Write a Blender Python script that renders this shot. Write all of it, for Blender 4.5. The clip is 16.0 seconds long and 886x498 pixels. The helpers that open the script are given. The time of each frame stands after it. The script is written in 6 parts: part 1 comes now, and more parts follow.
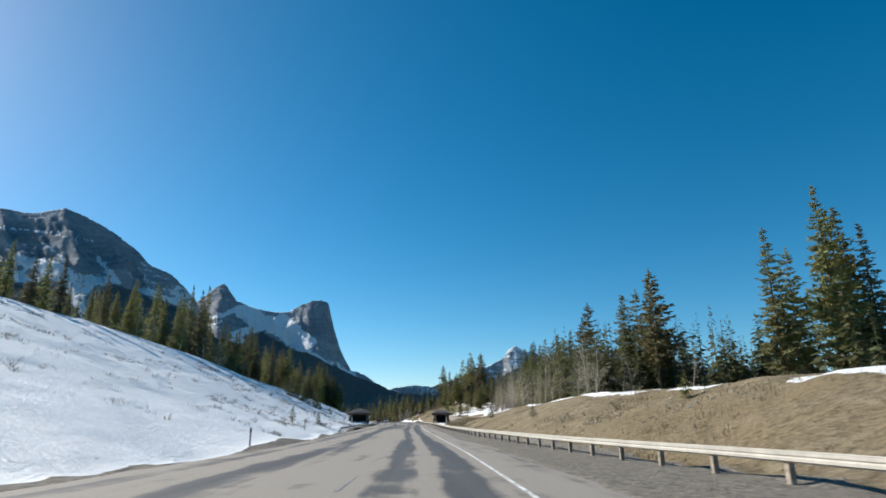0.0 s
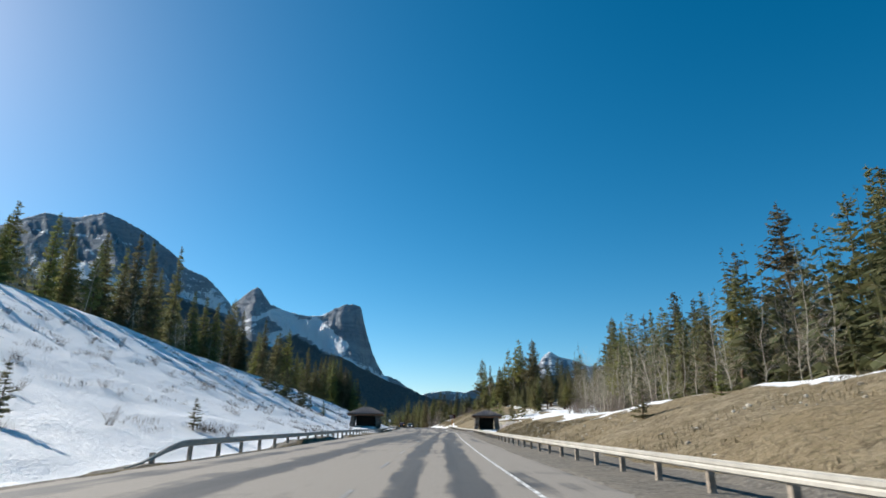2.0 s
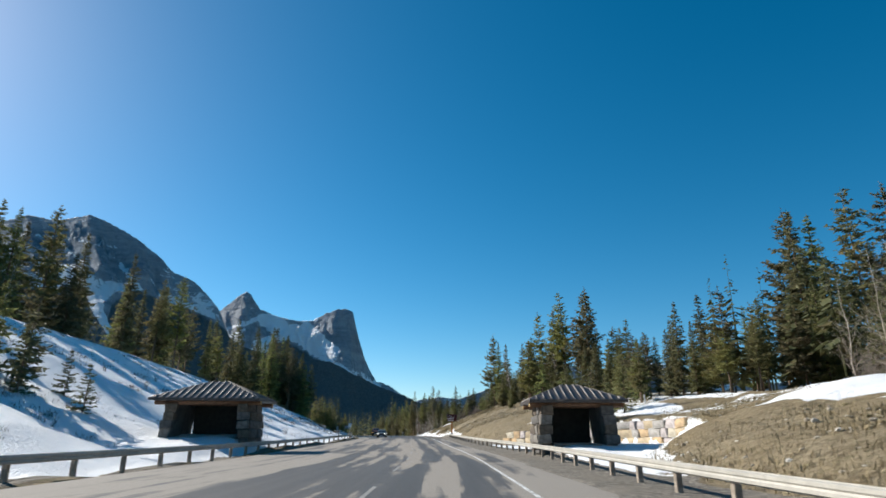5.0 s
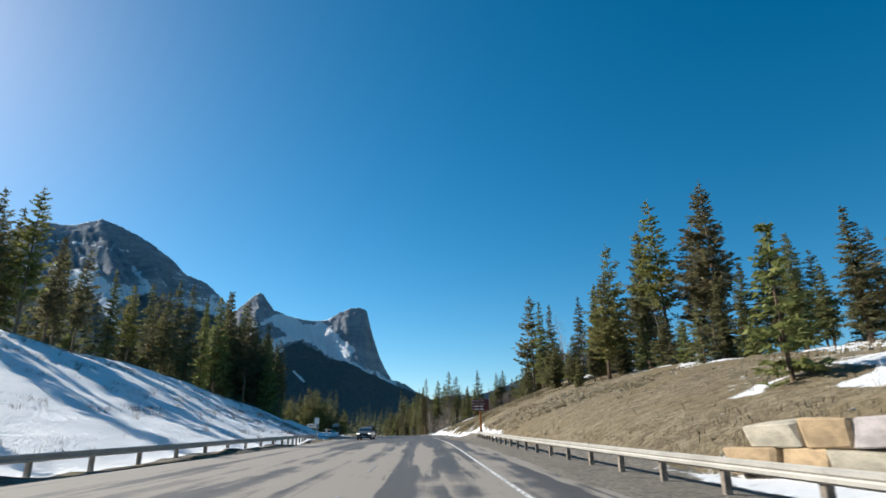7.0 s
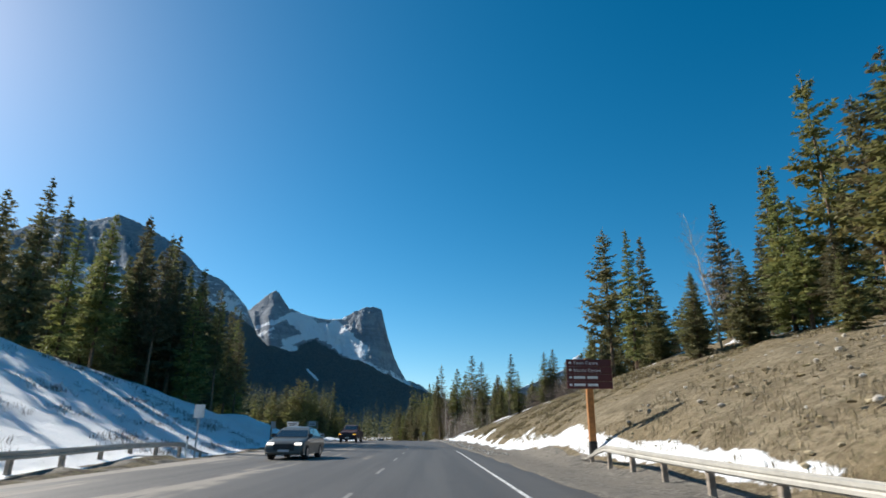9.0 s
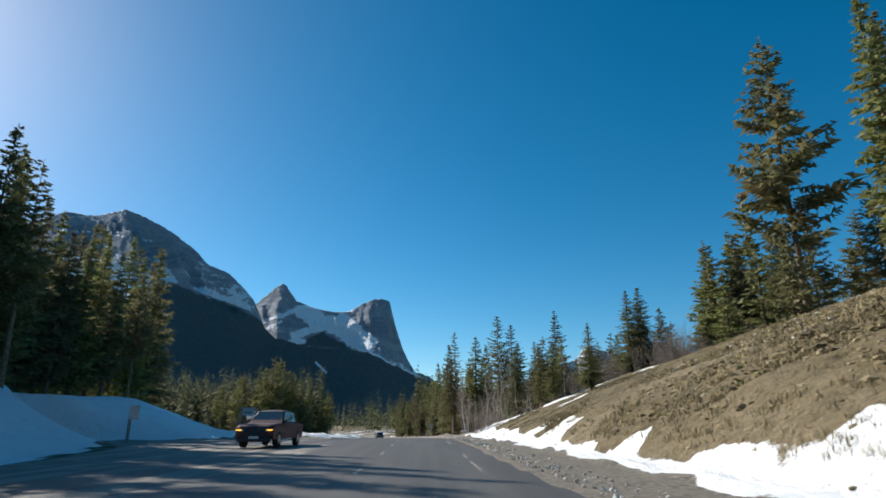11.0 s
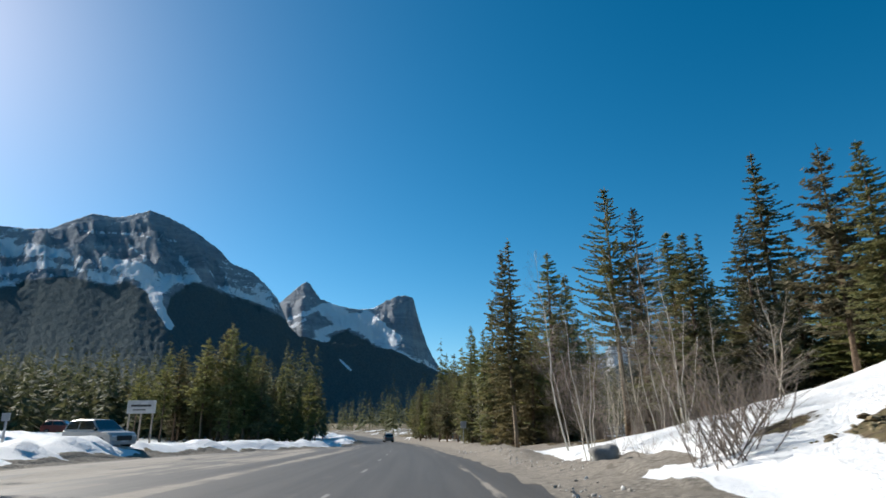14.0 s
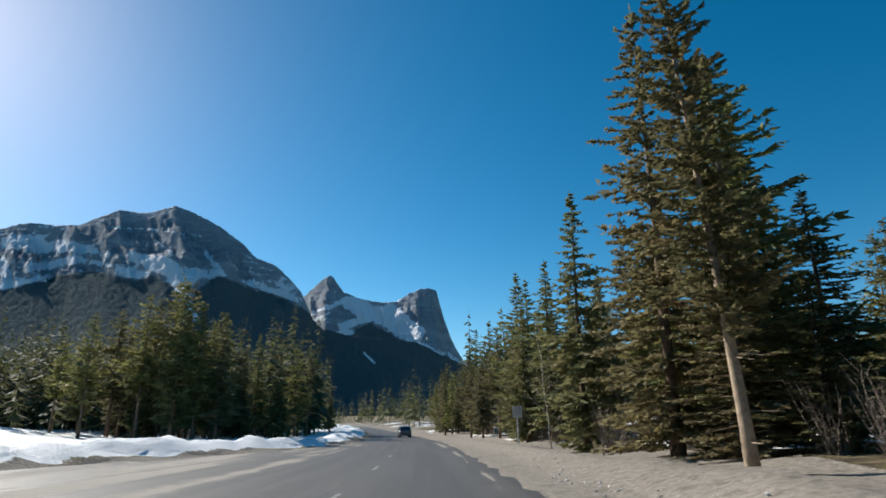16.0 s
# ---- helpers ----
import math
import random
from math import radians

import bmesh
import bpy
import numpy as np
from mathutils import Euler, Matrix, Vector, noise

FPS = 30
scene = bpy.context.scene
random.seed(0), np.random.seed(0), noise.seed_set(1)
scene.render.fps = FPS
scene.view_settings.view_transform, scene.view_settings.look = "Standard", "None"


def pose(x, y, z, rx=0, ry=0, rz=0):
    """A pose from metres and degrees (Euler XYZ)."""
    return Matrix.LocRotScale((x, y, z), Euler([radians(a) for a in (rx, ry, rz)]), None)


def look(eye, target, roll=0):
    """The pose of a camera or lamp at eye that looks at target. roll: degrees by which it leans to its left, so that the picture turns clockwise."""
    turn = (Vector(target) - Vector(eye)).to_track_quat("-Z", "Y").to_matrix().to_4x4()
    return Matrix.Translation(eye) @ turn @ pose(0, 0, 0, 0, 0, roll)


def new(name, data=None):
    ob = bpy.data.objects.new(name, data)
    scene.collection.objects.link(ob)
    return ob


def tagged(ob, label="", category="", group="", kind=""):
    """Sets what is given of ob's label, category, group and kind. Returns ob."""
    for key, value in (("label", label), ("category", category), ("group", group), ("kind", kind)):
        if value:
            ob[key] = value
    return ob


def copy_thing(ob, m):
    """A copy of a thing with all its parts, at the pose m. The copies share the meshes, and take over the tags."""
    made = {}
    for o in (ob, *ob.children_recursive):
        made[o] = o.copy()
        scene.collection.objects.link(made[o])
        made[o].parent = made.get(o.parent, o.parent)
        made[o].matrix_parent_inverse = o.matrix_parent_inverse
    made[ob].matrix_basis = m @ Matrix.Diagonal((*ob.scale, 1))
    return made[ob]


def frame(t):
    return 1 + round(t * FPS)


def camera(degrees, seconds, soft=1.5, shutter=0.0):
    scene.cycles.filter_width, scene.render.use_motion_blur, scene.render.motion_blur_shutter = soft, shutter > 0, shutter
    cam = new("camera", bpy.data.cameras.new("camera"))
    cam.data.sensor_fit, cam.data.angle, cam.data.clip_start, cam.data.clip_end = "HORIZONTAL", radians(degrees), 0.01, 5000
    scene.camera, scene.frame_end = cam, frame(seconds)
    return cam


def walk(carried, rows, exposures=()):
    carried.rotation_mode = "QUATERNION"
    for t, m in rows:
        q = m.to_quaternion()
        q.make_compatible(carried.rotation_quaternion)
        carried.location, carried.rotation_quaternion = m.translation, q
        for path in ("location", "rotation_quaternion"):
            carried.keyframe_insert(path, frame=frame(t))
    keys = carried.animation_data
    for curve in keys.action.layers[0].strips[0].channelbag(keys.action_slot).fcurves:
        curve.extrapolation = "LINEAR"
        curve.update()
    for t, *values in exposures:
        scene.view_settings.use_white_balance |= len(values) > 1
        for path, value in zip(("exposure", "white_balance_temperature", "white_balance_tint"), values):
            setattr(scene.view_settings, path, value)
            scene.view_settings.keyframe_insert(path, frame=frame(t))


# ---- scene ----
# ---- camera ----
cam = camera(74.52, 16.0, soft=1.65, shutter=0.1)
PATH = [
    (0, (0.000, -0.000, 1.257), (0.744, 9.568, 4.067), -0.40),
    (0.5, (0.710, 14.389, 1.159), (1.296, 23.972, 3.955), 0.21),
    (1, (1.246, 28.747, 1.058), (1.671, 38.323, 3.907), 0.70),
    (1.5, (1.580, 42.885, 1.003), (1.870, 52.458, 3.878), 0.55),
    (2, (1.761, 56.726, 0.981), (1.942, 66.293, 3.887), 0.53),
    (2.5, (1.887, 70.347, 0.995), (2.029, 79.907, 3.924), 0.70),
    (3, (2.076, 83.906, 0.997), (2.267, 93.455, 3.961), 0.45),
    (3.5, (2.338, 97.120, 1.010), (2.593, 106.658, 4.003), 0.15),
    (4, (2.665, 109.998, 1.027), (2.961, 119.531, 4.031), 0.45),
    (4.2, (2.792, 115.120, 1.050), (3.091, 124.649, 4.066), 0.45),
    (6.3, (4.401, 165.907, 1.013), (4.592, 175.443, 4.020), -0.47),
    (6.5, (4.407, 170.729, 1.033), (4.566, 180.260, 4.055), -0.59),
    (7, (4.333, 182.823, 1.047), (4.405, 192.368, 4.029), -0.78),
    (7.5, (4.034, 194.601, 1.073), (4.005, 204.147, 4.053), -0.06),
    (8, (3.692, 205.846, 1.198), (3.592, 215.384, 4.202), 0.21),
    (8.5, (3.400, 216.649, 1.315), (3.226, 226.189, 4.310), 0.29),
    (9, (3.074, 227.026, 1.401), (2.871, 236.561, 4.406), 0.35),
    (9.2, (2.936, 231.158, 1.421), (2.727, 240.685, 4.454), 0.39),
    (11.3, (1.298, 271.424, 1.375), (0.948, 281.000, 4.235), -0.13),
    (11.5, (1.118, 275.027, 1.354), (0.745, 284.605, 4.207), 0.22),
    (12, (0.649, 284.021, 1.379), (0.219, 293.559, 4.354), -0.13),
    (12.5, (0.135, 292.694, 1.468), (-0.394, 302.242, 4.393), 0.37),
    (13, (-0.496, 300.742, 1.486), (-1.117, 310.291, 4.393), 0.79),
    (13.5, (-1.180, 308.632, 1.502), (-1.847, 318.185, 4.380), 0.31),
    (14, (-1.874, 316.231, 1.460), (-2.602, 325.792, 4.299), -0.54),
    (14.5, (-2.618, 323.470, 1.359), (-3.451, 333.044, 4.123), -0.53),
    (15, (-3.349, 330.765, 1.240), (-4.302, 340.322, 4.027), -0.73),
    (15.5, (-4.197, 337.592, 1.098), (-5.222, 347.158, 3.826), -0.99),
    (16, (-5.132, 343.865, 0.945), (-6.250, 353.419, 3.679), -0.50),
]
walk(cam, [(t, look(eye, target, roll)) for t, eye, target, roll in PATH],
     exposures=[(0.0, 0.62), (9.0, 0.62), (12.0, 0.56), (16.0, 0.56)])

# ---- world, sun ----
SUN_AZ, SUN_EL = radians(-57.0), radians(31.0)   # azimuth from +y towards +x
world = bpy.data.worlds.new("world")
scene.world = world
world.use_nodes = True
wn = world.node_tree
wn.nodes.clear()
sky = wn.nodes.new("ShaderNodeTexSky")
sky.sky_type = "NISHITA"
sky.sun_disc = False
sky.sun_elevation = SUN_EL
sky.sun_rotation = SUN_AZ
sky.altitude = 2600.0
sky.air_density = 1.0
sky.dust_density = 2.6
sky.ozone_density = 2.0
bg = wn.nodes.new("ShaderNodeBackground")
bg.inputs["Strength"].default_value = 0.086
wo = wn.nodes.new("ShaderNodeOutputWorld")
tone = wn.nodes.new("ShaderNodeHueSaturation")
tone.inputs["Hue"].default_value = 0.484
tone.inputs["Saturation"].default_value = 1.42
wn.links.new(sky.outputs[0], tone.inputs["Color"])
wn.links.new(tone.outputs[0], bg.inputs[0])
wn.links.new(bg.outputs[0], wo.inputs[0])
sun = new("sun", bpy.data.lights.new("sun", "SUN"))
sun.data.energy = 4.9
sun.data.angle = radians(0.5)
sun.data.color = (1.0, 0.95, 0.87)
sdir = Vector((math.sin(SUN_AZ) * math.cos(SUN_EL), math.cos(SUN_AZ) * math.cos(SUN_EL), math.sin(SUN_EL)))
sun.matrix_world = look(sdir * 100.0, (0, 0, 0))


# ---- material helpers ----
def material(name, rough=0.85, metal=0.0, spec=0.4):
    m = bpy.data.materials.new(name)
    m.use_nodes = True
    nt = m.node_tree
    b = nt.nodes["Principled BSDF"]
    b.inputs["Roughness"].default_value = rough
    b.inputs["Metallic"].default_value = metal
    b.inputs["Specular IOR Level"].default_value = spec
    return m, nt, b


def nd(nt, kind, **inputs):
    n = nt.nodes.new("ShaderNode" + kind)
    for k, v in inputs.items():
        key = k.replace("_", " ")
        if isinstance(v, bpy.types.NodeSocket):
            nt.links.new(v, n.inputs[key])
        else:
            n.inputs[key].default_value = v
    return n


def noise_tex(nt, vec, scale, detail=4.0, rough=0.55, dist=0.0):
    return nd(nt, "TexNoise", Vector=vec, Scale=scale, Detail=detail, Roughness=rough, Distortion=dist).outputs["Fac"]


def math_n(nt, op, a, b=0.0, c=0.0):
    n = nt.nodes.new("ShaderNodeMath")
    n.operation = op
    for i, v in enumerate((a, b, c)):
        if isinstance(v, bpy.types.NodeSocket):
            nt.links.new(v, n.inputs[i])
        else:
            n.inputs[i].default_value = v
    return n.outputs[0]


def ramp(nt, fac, lo, hi, a=0.0, b=1.0):
    n = nt.nodes.new("ShaderNodeMapRange")
    n.interpolation_type = "SMOOTHSTEP"
    nt.links.new(fac, n.inputs[0])
    for i, v in enumerate((lo, hi, a, b)):
        n.inputs[1 + i].default_value = v
    return n.outputs[0]


def mix(nt, fac, a, b):
    n = nt.nodes.new("ShaderNodeMix")
    n.data_type = "RGBA"
    for sock, v in ((n.inputs[0], fac), (n.inputs[6], a), (n.inputs[7], b)):
        if isinstance(v, bpy.types.NodeSocket):
            nt.links.new(v, sock)
        else:
            sock.default_value = v if sock.type == "VALUE" else (*v, 1.0)
    return n.outputs[2]


def bump(nt, b, height, strength=0.5, distance=0.05):
    n = nd(nt, "Bump", Strength=strength, Distance=distance, Height=height)
    nt.links.new(n.outputs[0], b.inputs["Normal"])


def coords(nt, kind="Object"):
    return nt.nodes.new("ShaderNodeTexCoord").outputs[kind]


def world_pos(nt):
    return nt.nodes.new("ShaderNodeNewGeometry").outputs["Position"]


def attr(nt, name):
    n = nt.nodes.new("ShaderNodeAttribute")
    n.attribute_name = name
    return n.outputs["Fac"]


def obj_random(nt):
    return nt.nodes.new("ShaderNodeObjectInfo").outputs["Random"]


def simple(name, color, rough=0.7, metal=0.0, scale=6.0, vary=0.25, bumpy=0.15, spec=0.4):
    """Colour with grain at two scales, a little random per object and a fine relief."""
    m, nt, b = material(name, rough, metal, spec)
    v = coords(nt)
    n1, n2 = noise_tex(nt, v, scale), noise_tex(nt, v, scale * 9, 5.0, 0.65)
    dark = tuple(c * (1 - vary) for c in color)
    light = tuple(min(1, c * (1 + vary)) for c in color)
    c = mix(nt, ramp(nt, n1, 0.3, 0.7), dark, light)
    c = mix(nt, ramp(nt, n2, 0.45, 0.75, 0, 0.5), c, tuple(x * 0.6 for x in color))
    h = nd(nt, "HueSaturation", Color=c, Value=math_n(nt, "MULTIPLY_ADD", obj_random(nt), vary, 1 - vary / 2))
    nt.links.new(h.outputs[0], b.inputs["Base Color"])
    if bumpy:
        bump(nt, b, n2, bumpy, 0.03)
    return m


# ---- plan: road line, profile and slopes ----
def curve_1m(knots, lo=-120, hi=1000, soft=5.0):
    """A smooth function of y through the knots."""
    ys = np.arange(lo, hi + 1.0)
    ky, kv = np.array(knots, float).T
    v = np.interp(ys, ky, kv)
    r = np.arange(-int(3 * soft), int(3 * soft) + 1)
    w = np.exp(-0.5 * (r / soft) ** 2)
    v = np.convolve(np.pad(v, len(r) // 2, mode="edge"), w / w.sum(), mode="valid")
    return lambda y: np.interp(y, ys, v)


road_x = curve_1m([(-120, -9), (-40, -2.6), (0, 0), (28, 1.2), (56, 1.75), (84, 2.1), (115, 2.8), (145, 3.9), (168, 4.45), (182, 4.35),
                   (206, 3.7), (231, 2.95), (271, 1.3), (292, 0.1), (308, -1.15), (323, -2.6), (337, -4.15), (352, -6.1), (365, -7.9),
                   (380, -10.3), (405, -14.8), (440, -22.4), (450, -24.8), (500, -38), (600, -70), (1000, -240)])
road_z = curve_1m([(-120, 0.1), (0, 0.02), (28, -0.17), (56, -0.27), (84, -0.25), (115, -0.2), (166, -0.24), (194, -0.18), (216, 0.06),
                   (231, 0.17), (271, 0.12), (285, 0.13), (300, 0.24), (316, 0.2), (330, 0.0), (344, -0.3), (380, -1.15), (420, -2.1), (450, -2.75), (500, -3.4), (1000, -6.0)])
pave_l = curve_1m([(-120, -8.6), (70, -8.5), (115, -9.2), (140, -10.3), (185, -11.2), (203, -10.7), (218, -9.5), (231, -9.6), (250, -11), (270, -12.5), (290, -14.5),
                   (300, -17), (305, -20), (308, -33), (312.5, -33), (315, -18.5), (323, -16), (332, -15.5), (346, -16.5), (357, -16.0), (372, -12.5), (388, -8.5), (405, -6.5), (440, -6), (1000, -6)], soft=3.0)
pave_r = curve_1m([(-120, 3.9), (220, 3.9), (262, 3.4), (290, 2.6), (348, 2.8), (358, 1.9), (400, 2.3), (1000, 2.5)])
# right bank: foot (offset from the road line), crest x and crest height
foot_r = curve_1m([(-120, 9), (0, 9), (75, 8), (150, 7.5), (164, 9), (170, 16.5), (180, 17.2), (184, 16.2), (188.3, 13.8), (193, 10.5), (199.5, 8.4), (206, 7.4), (222, 7), (270, 7.0), (290, 6.6),
                   (330, 6.2), (350, 5.5), (365, 7), (1000, 9)], soft=3.0)
crest_rx = curve_1m([(-120, 20), (0, 19.5), (60, 20.5), (100, 20), (150, 21), (160, 23), (168, 27), (179, 32), (200, 27), (224, 26.5), (244, 28.6),
                     (262, 29), (281, 26.5), (295, 23), (305, 20), (319, 19.5), (330, 14.4), (337, 10.5), (345, 8), (360, 8), (1000, -200)])
crest_rz = curve_1m([(-120, 3.0), (0, 3.1), (25, 3.25), (40, 3.3), (50, 3.5), (62, 3.65), (76, 3.5), (86, 3.2), (96, 3.0), (106, 2.9), (116, 2.6), (130, 2.45), (140, 2.6), (150, 2.85), (160, 3.3), (168, 3.9), (179, 4.3), (200, 4.6), (224, 5.8), (244, 7.2), (262, 8.2),
                     (281, 9.2), (295, 8.0), (305, 7.0), (319, 6.4), (330, 4.8), (337, 3.0), (345, 1.5), (356, 0.3), (370, -0.4), (400, -1.2), (450, -2.2), (500, -3.0), (1000, -5)],
                    soft=3.0)
# how steeply the bank begins at its foot: low is steep below and flat above
steep_r = curve_1m([(-120, 0.85), (110, 0.85), (150, 0.66), (200, 0.66), (215, 0.56), (255, 0.58), (280, 0.66), (305, 0.78), (330, 0.85), (1000, 1.0)])
# height of the stone wall
wall_h = curve_1m([(-120, 0), (165, 0), (174, 1.3), (180, 1.7), (189, 1.65), (194, 1.2), (199, 0.6), (203, 0), (1000, 0)], soft=1.0)
# left bank
foot_l = curve_1m([(-120, -10.0), (70, -10.0), (115, -10.6), (140, -12.2), (163, -12.8), (170, -19.0), (184, -19.0), (190, -13.0), (203, -12.4), (218, -11.4), (231, -11.4), (252, -12.5), (290, -16.5), (303, -19), (307, -31), (313, -31), (316.5, -19.5), (330, -18.5), (337, -21), (346, -30), (1000, -32)], soft=2.0)
crest_lx = curve_1m([(-120, -75), (75, -68), (118, -60), (146, -56), (168, -50), (190, -56), (208, -58), (236, -47), (252, -41), (270, -40), (285, -33), (298, -28), (312, -31), (318, -30.5), (326, -31), (334, -36), (345, -50), (400, -60), (1000, -300)])
crest_lz = curve_1m([(-120, 21), (75, 21), (118, 20), (146, 18.5), (168, 15.5), (190, 17.0), (208, 17.2), (236, 13.6), (252, 11), (270, 10.6), (285, 7.2), (298, 4.5),
                     (312, 3.7), (322, 3.8), (328, 3.3), (337, 1.9), (345, 1.4), (372, 0.9), (400, -0.4), (450, -2.0), (1000, -5.0)], soft=4.0)


def smooth01(t):
    t = np.clip(t, 0, 1)
    return t * t * (3 - 2 * t)


def ground_z(x, y):
    x, y = np.asarray(x, float), np.asarray(y, float)
    rx, rz = road_x(y), road_z(y)
    s = x - rx
    # right
    f, c, h = foot_r(y), crest_rx(y) - rx, crest_rz(y)
    c = np.maximum(c, f + 1)
    t = np.clip((s - f) / (c - f), 0, 1)
    p = steep_r(y)
    bank = ((t + 0.03) ** p - 0.03 ** p) / (1.03 ** p - 0.03 ** p)
    lift = 0.7 * np.exp(-((y - 173) / 9.0) ** 2) * smooth01((s - 5.6) / 2.0) + 0.65 * np.exp(-((y - 254) / 20.0) ** 2) * smooth01((s - 5) / 3) + 0.35 * np.exp(-((y - 338) / 14.0) ** 2) * smooth01((s - 3.2) / 2)
    right = rz + lift * (1 - t) + (np.maximum(h, rz) - rz) * bank + np.clip(s - c, 0, 60) * 0.035
    # left
    f2, c2, h2 = -foot_l(y), -(crest_lx(y) - rx), crest_lz(y)
    c2 = np.maximum(c2, f2 + 2)
    u = -s
    t2 = np.clip((u - f2) / (c2 - f2), 0, 1)
    bank2 = 0.7 * t2 + 0.3 * smooth01(t2)
    mound = 0.9 * np.exp(-((y - 178) / 12.0) ** 2) * smooth01((u - 12.0) / 1.8)
    left = rz + mound * (1 - t2) + (np.maximum(h2, rz + 0.25) - rz) * bank2 + np.clip(u - c2, 0, 60) * 0.03
    # step behind the stone wall, and banks of ploughed snow
    right = right + wall_h(y) * smooth01((s - f) / 0.4) * (1 - t) ** 2
    right = right + smooth01((y - 340) / 10) * 0.42 * np.exp(-((s - 4.9) / 1.0) ** 2)
    pl = -pave_l(y)
    left = left + smooth01((y - 316) / 8) * (0.5 * np.exp(-((u - pl - 2.2) / 1.5) ** 2) + 0.35 * smooth01((u - pl - 1) / 2))
    z = np.where(s > 0, right, left)
    under = (s > pave_l(y) + 0.3) & (s < pave_r(y) - 0.3)
    return np.where(under, rz - 0.12, z)


def gz(x, y):
    return float(ground_z(x, y))


# ---- mesh helpers ----
def mesh_from(name, verts, faces, mat=None, smooth=True):
    me = bpy.data.meshes.new(name)
    me.from_pydata([tuple(map(float, v)) for v in verts], [], [tuple(map(int, f)) for f in faces])
    if mat:
        me.materials.append(mat)
    if smooth:
        me.polygons.foreach_set("use_smooth", [True] * len(me.polygons))
    me.update()
    return me


def grid_mesh(name, X, Y, Z, mat, attrs=(), uv=None):
    ny, nx = X.shape
    idx = np.arange(ny * nx).reshape(ny, nx)
    f = np.stack([idx[:-1, :-1], idx[:-1, 1:], idx[1:, 1:], idx[1:, :-1]], -1).reshape(-1, 4)
    me = bpy.data.meshes.new(name)
    me.vertices.add(ny * nx)
    me.vertices.foreach_set("co", np.stack([X, Y, Z], -1).astype(np.float32).ravel())
    me.loops.add(f.size)
    me.loops.foreach_set("vertex_index", f.ravel().astype(np.int32))
    me.polygons.add(len(f))
    me.polygons.foreach_set("loop_start", np.arange(0, f.size, 4, dtype=np.int32))
    me.polygons.foreach_set("use_smooth", np.ones(len(f), bool))
    for key, val in attrs:
        a = me.attributes.new(key, "FLOAT", "POINT")
        a.data.foreach_set("value", np.asarray(val, np.float32).ravel())
    if uv is not None:
        layer = me.uv_layers.new(name="UVMap")
        u = np.stack([uv[0].ravel()[f.ravel()], uv[1].ravel()[f.ravel()]], -1)
        layer.data.foreach_set("uv", u.astype(np.float32).ravel())
    me.materials.append(mat)
    me.update(calc_edges=True)
    me.validate()
    return me


def part(name, bm, mat, parent, label=""):
    """One mesh object under a thing or a part."""
    me = bpy.data.meshes.new(name)
    bm.to_mesh(me)
    bm.free()
    me.materials.append(mat)
    ob = new(name, me)
    ob.parent = parent
    if label:
        ob["label"] = label
    return ob


def thing(name, label, category, m=None, group="", kind=""):
    ob = new(name)
    ob.empty_display_size = 0.2
    if m is not None:
        ob.matrix_world = m
    return tagged(ob, label, category, group, kind)


def box(bm, x0, y0, z0, x1, y1, z1, bevel=0.0, m=None):
    r = bmesh.ops.create_cube(bm, size=1.0)
    vs = r["verts"]
    for v in vs:
        v.co = Vector(((x0 + x1) / 2 + v.co.x * (x1 - x0), (y0 + y1) / 2 + v.co.y * (y1 - y0), (z0 + z1) / 2 + v.co.z * (z1 - z0)))
    if bevel:
        es = list({e for v in vs for e in v.link_edges})
        out = bmesh.ops.bevel(bm, geom=es, offset=bevel, segments=1, affect="EDGES")
        vs = list({v for f in out["faces"] for v in f.verts} | {v for v in vs if v.is_valid})
    if m is not None:
        bmesh.ops.transform(bm, matrix=m, verts=vs)
    return vs


def tube(bm, pts, radii, n=6, cap=True):
    """A tapered tube along a list of points."""
    rings = []
    for i, p in enumerate(pts):
        a = pts[max(i - 1, 0)]
        b = pts[min(i + 1, len(pts) - 1)]
        d = (Vector(b) - Vector(a)).normalized()
        side = d.cross(Vector((0.3, 0.9, 0.1))).normalized()
        up = side.cross(d)
        rings.append([bm.verts.new(Vector(p) + (side * math.cos(k * math.tau / n) + up * math.sin(k * math.tau / n)) * radii[i]) for k in range(n)])
    for r0, r1 in zip(rings, rings[1:]):
        for k in range(n):
            f = bm.faces.new((r0[k], r0[(k + 1) % n], r1[(k + 1) % n], r1[k]))
            f.smooth = True
    if cap:
        bm.faces.new(rings[0][::-1])
        bm.faces.new(rings[-1])


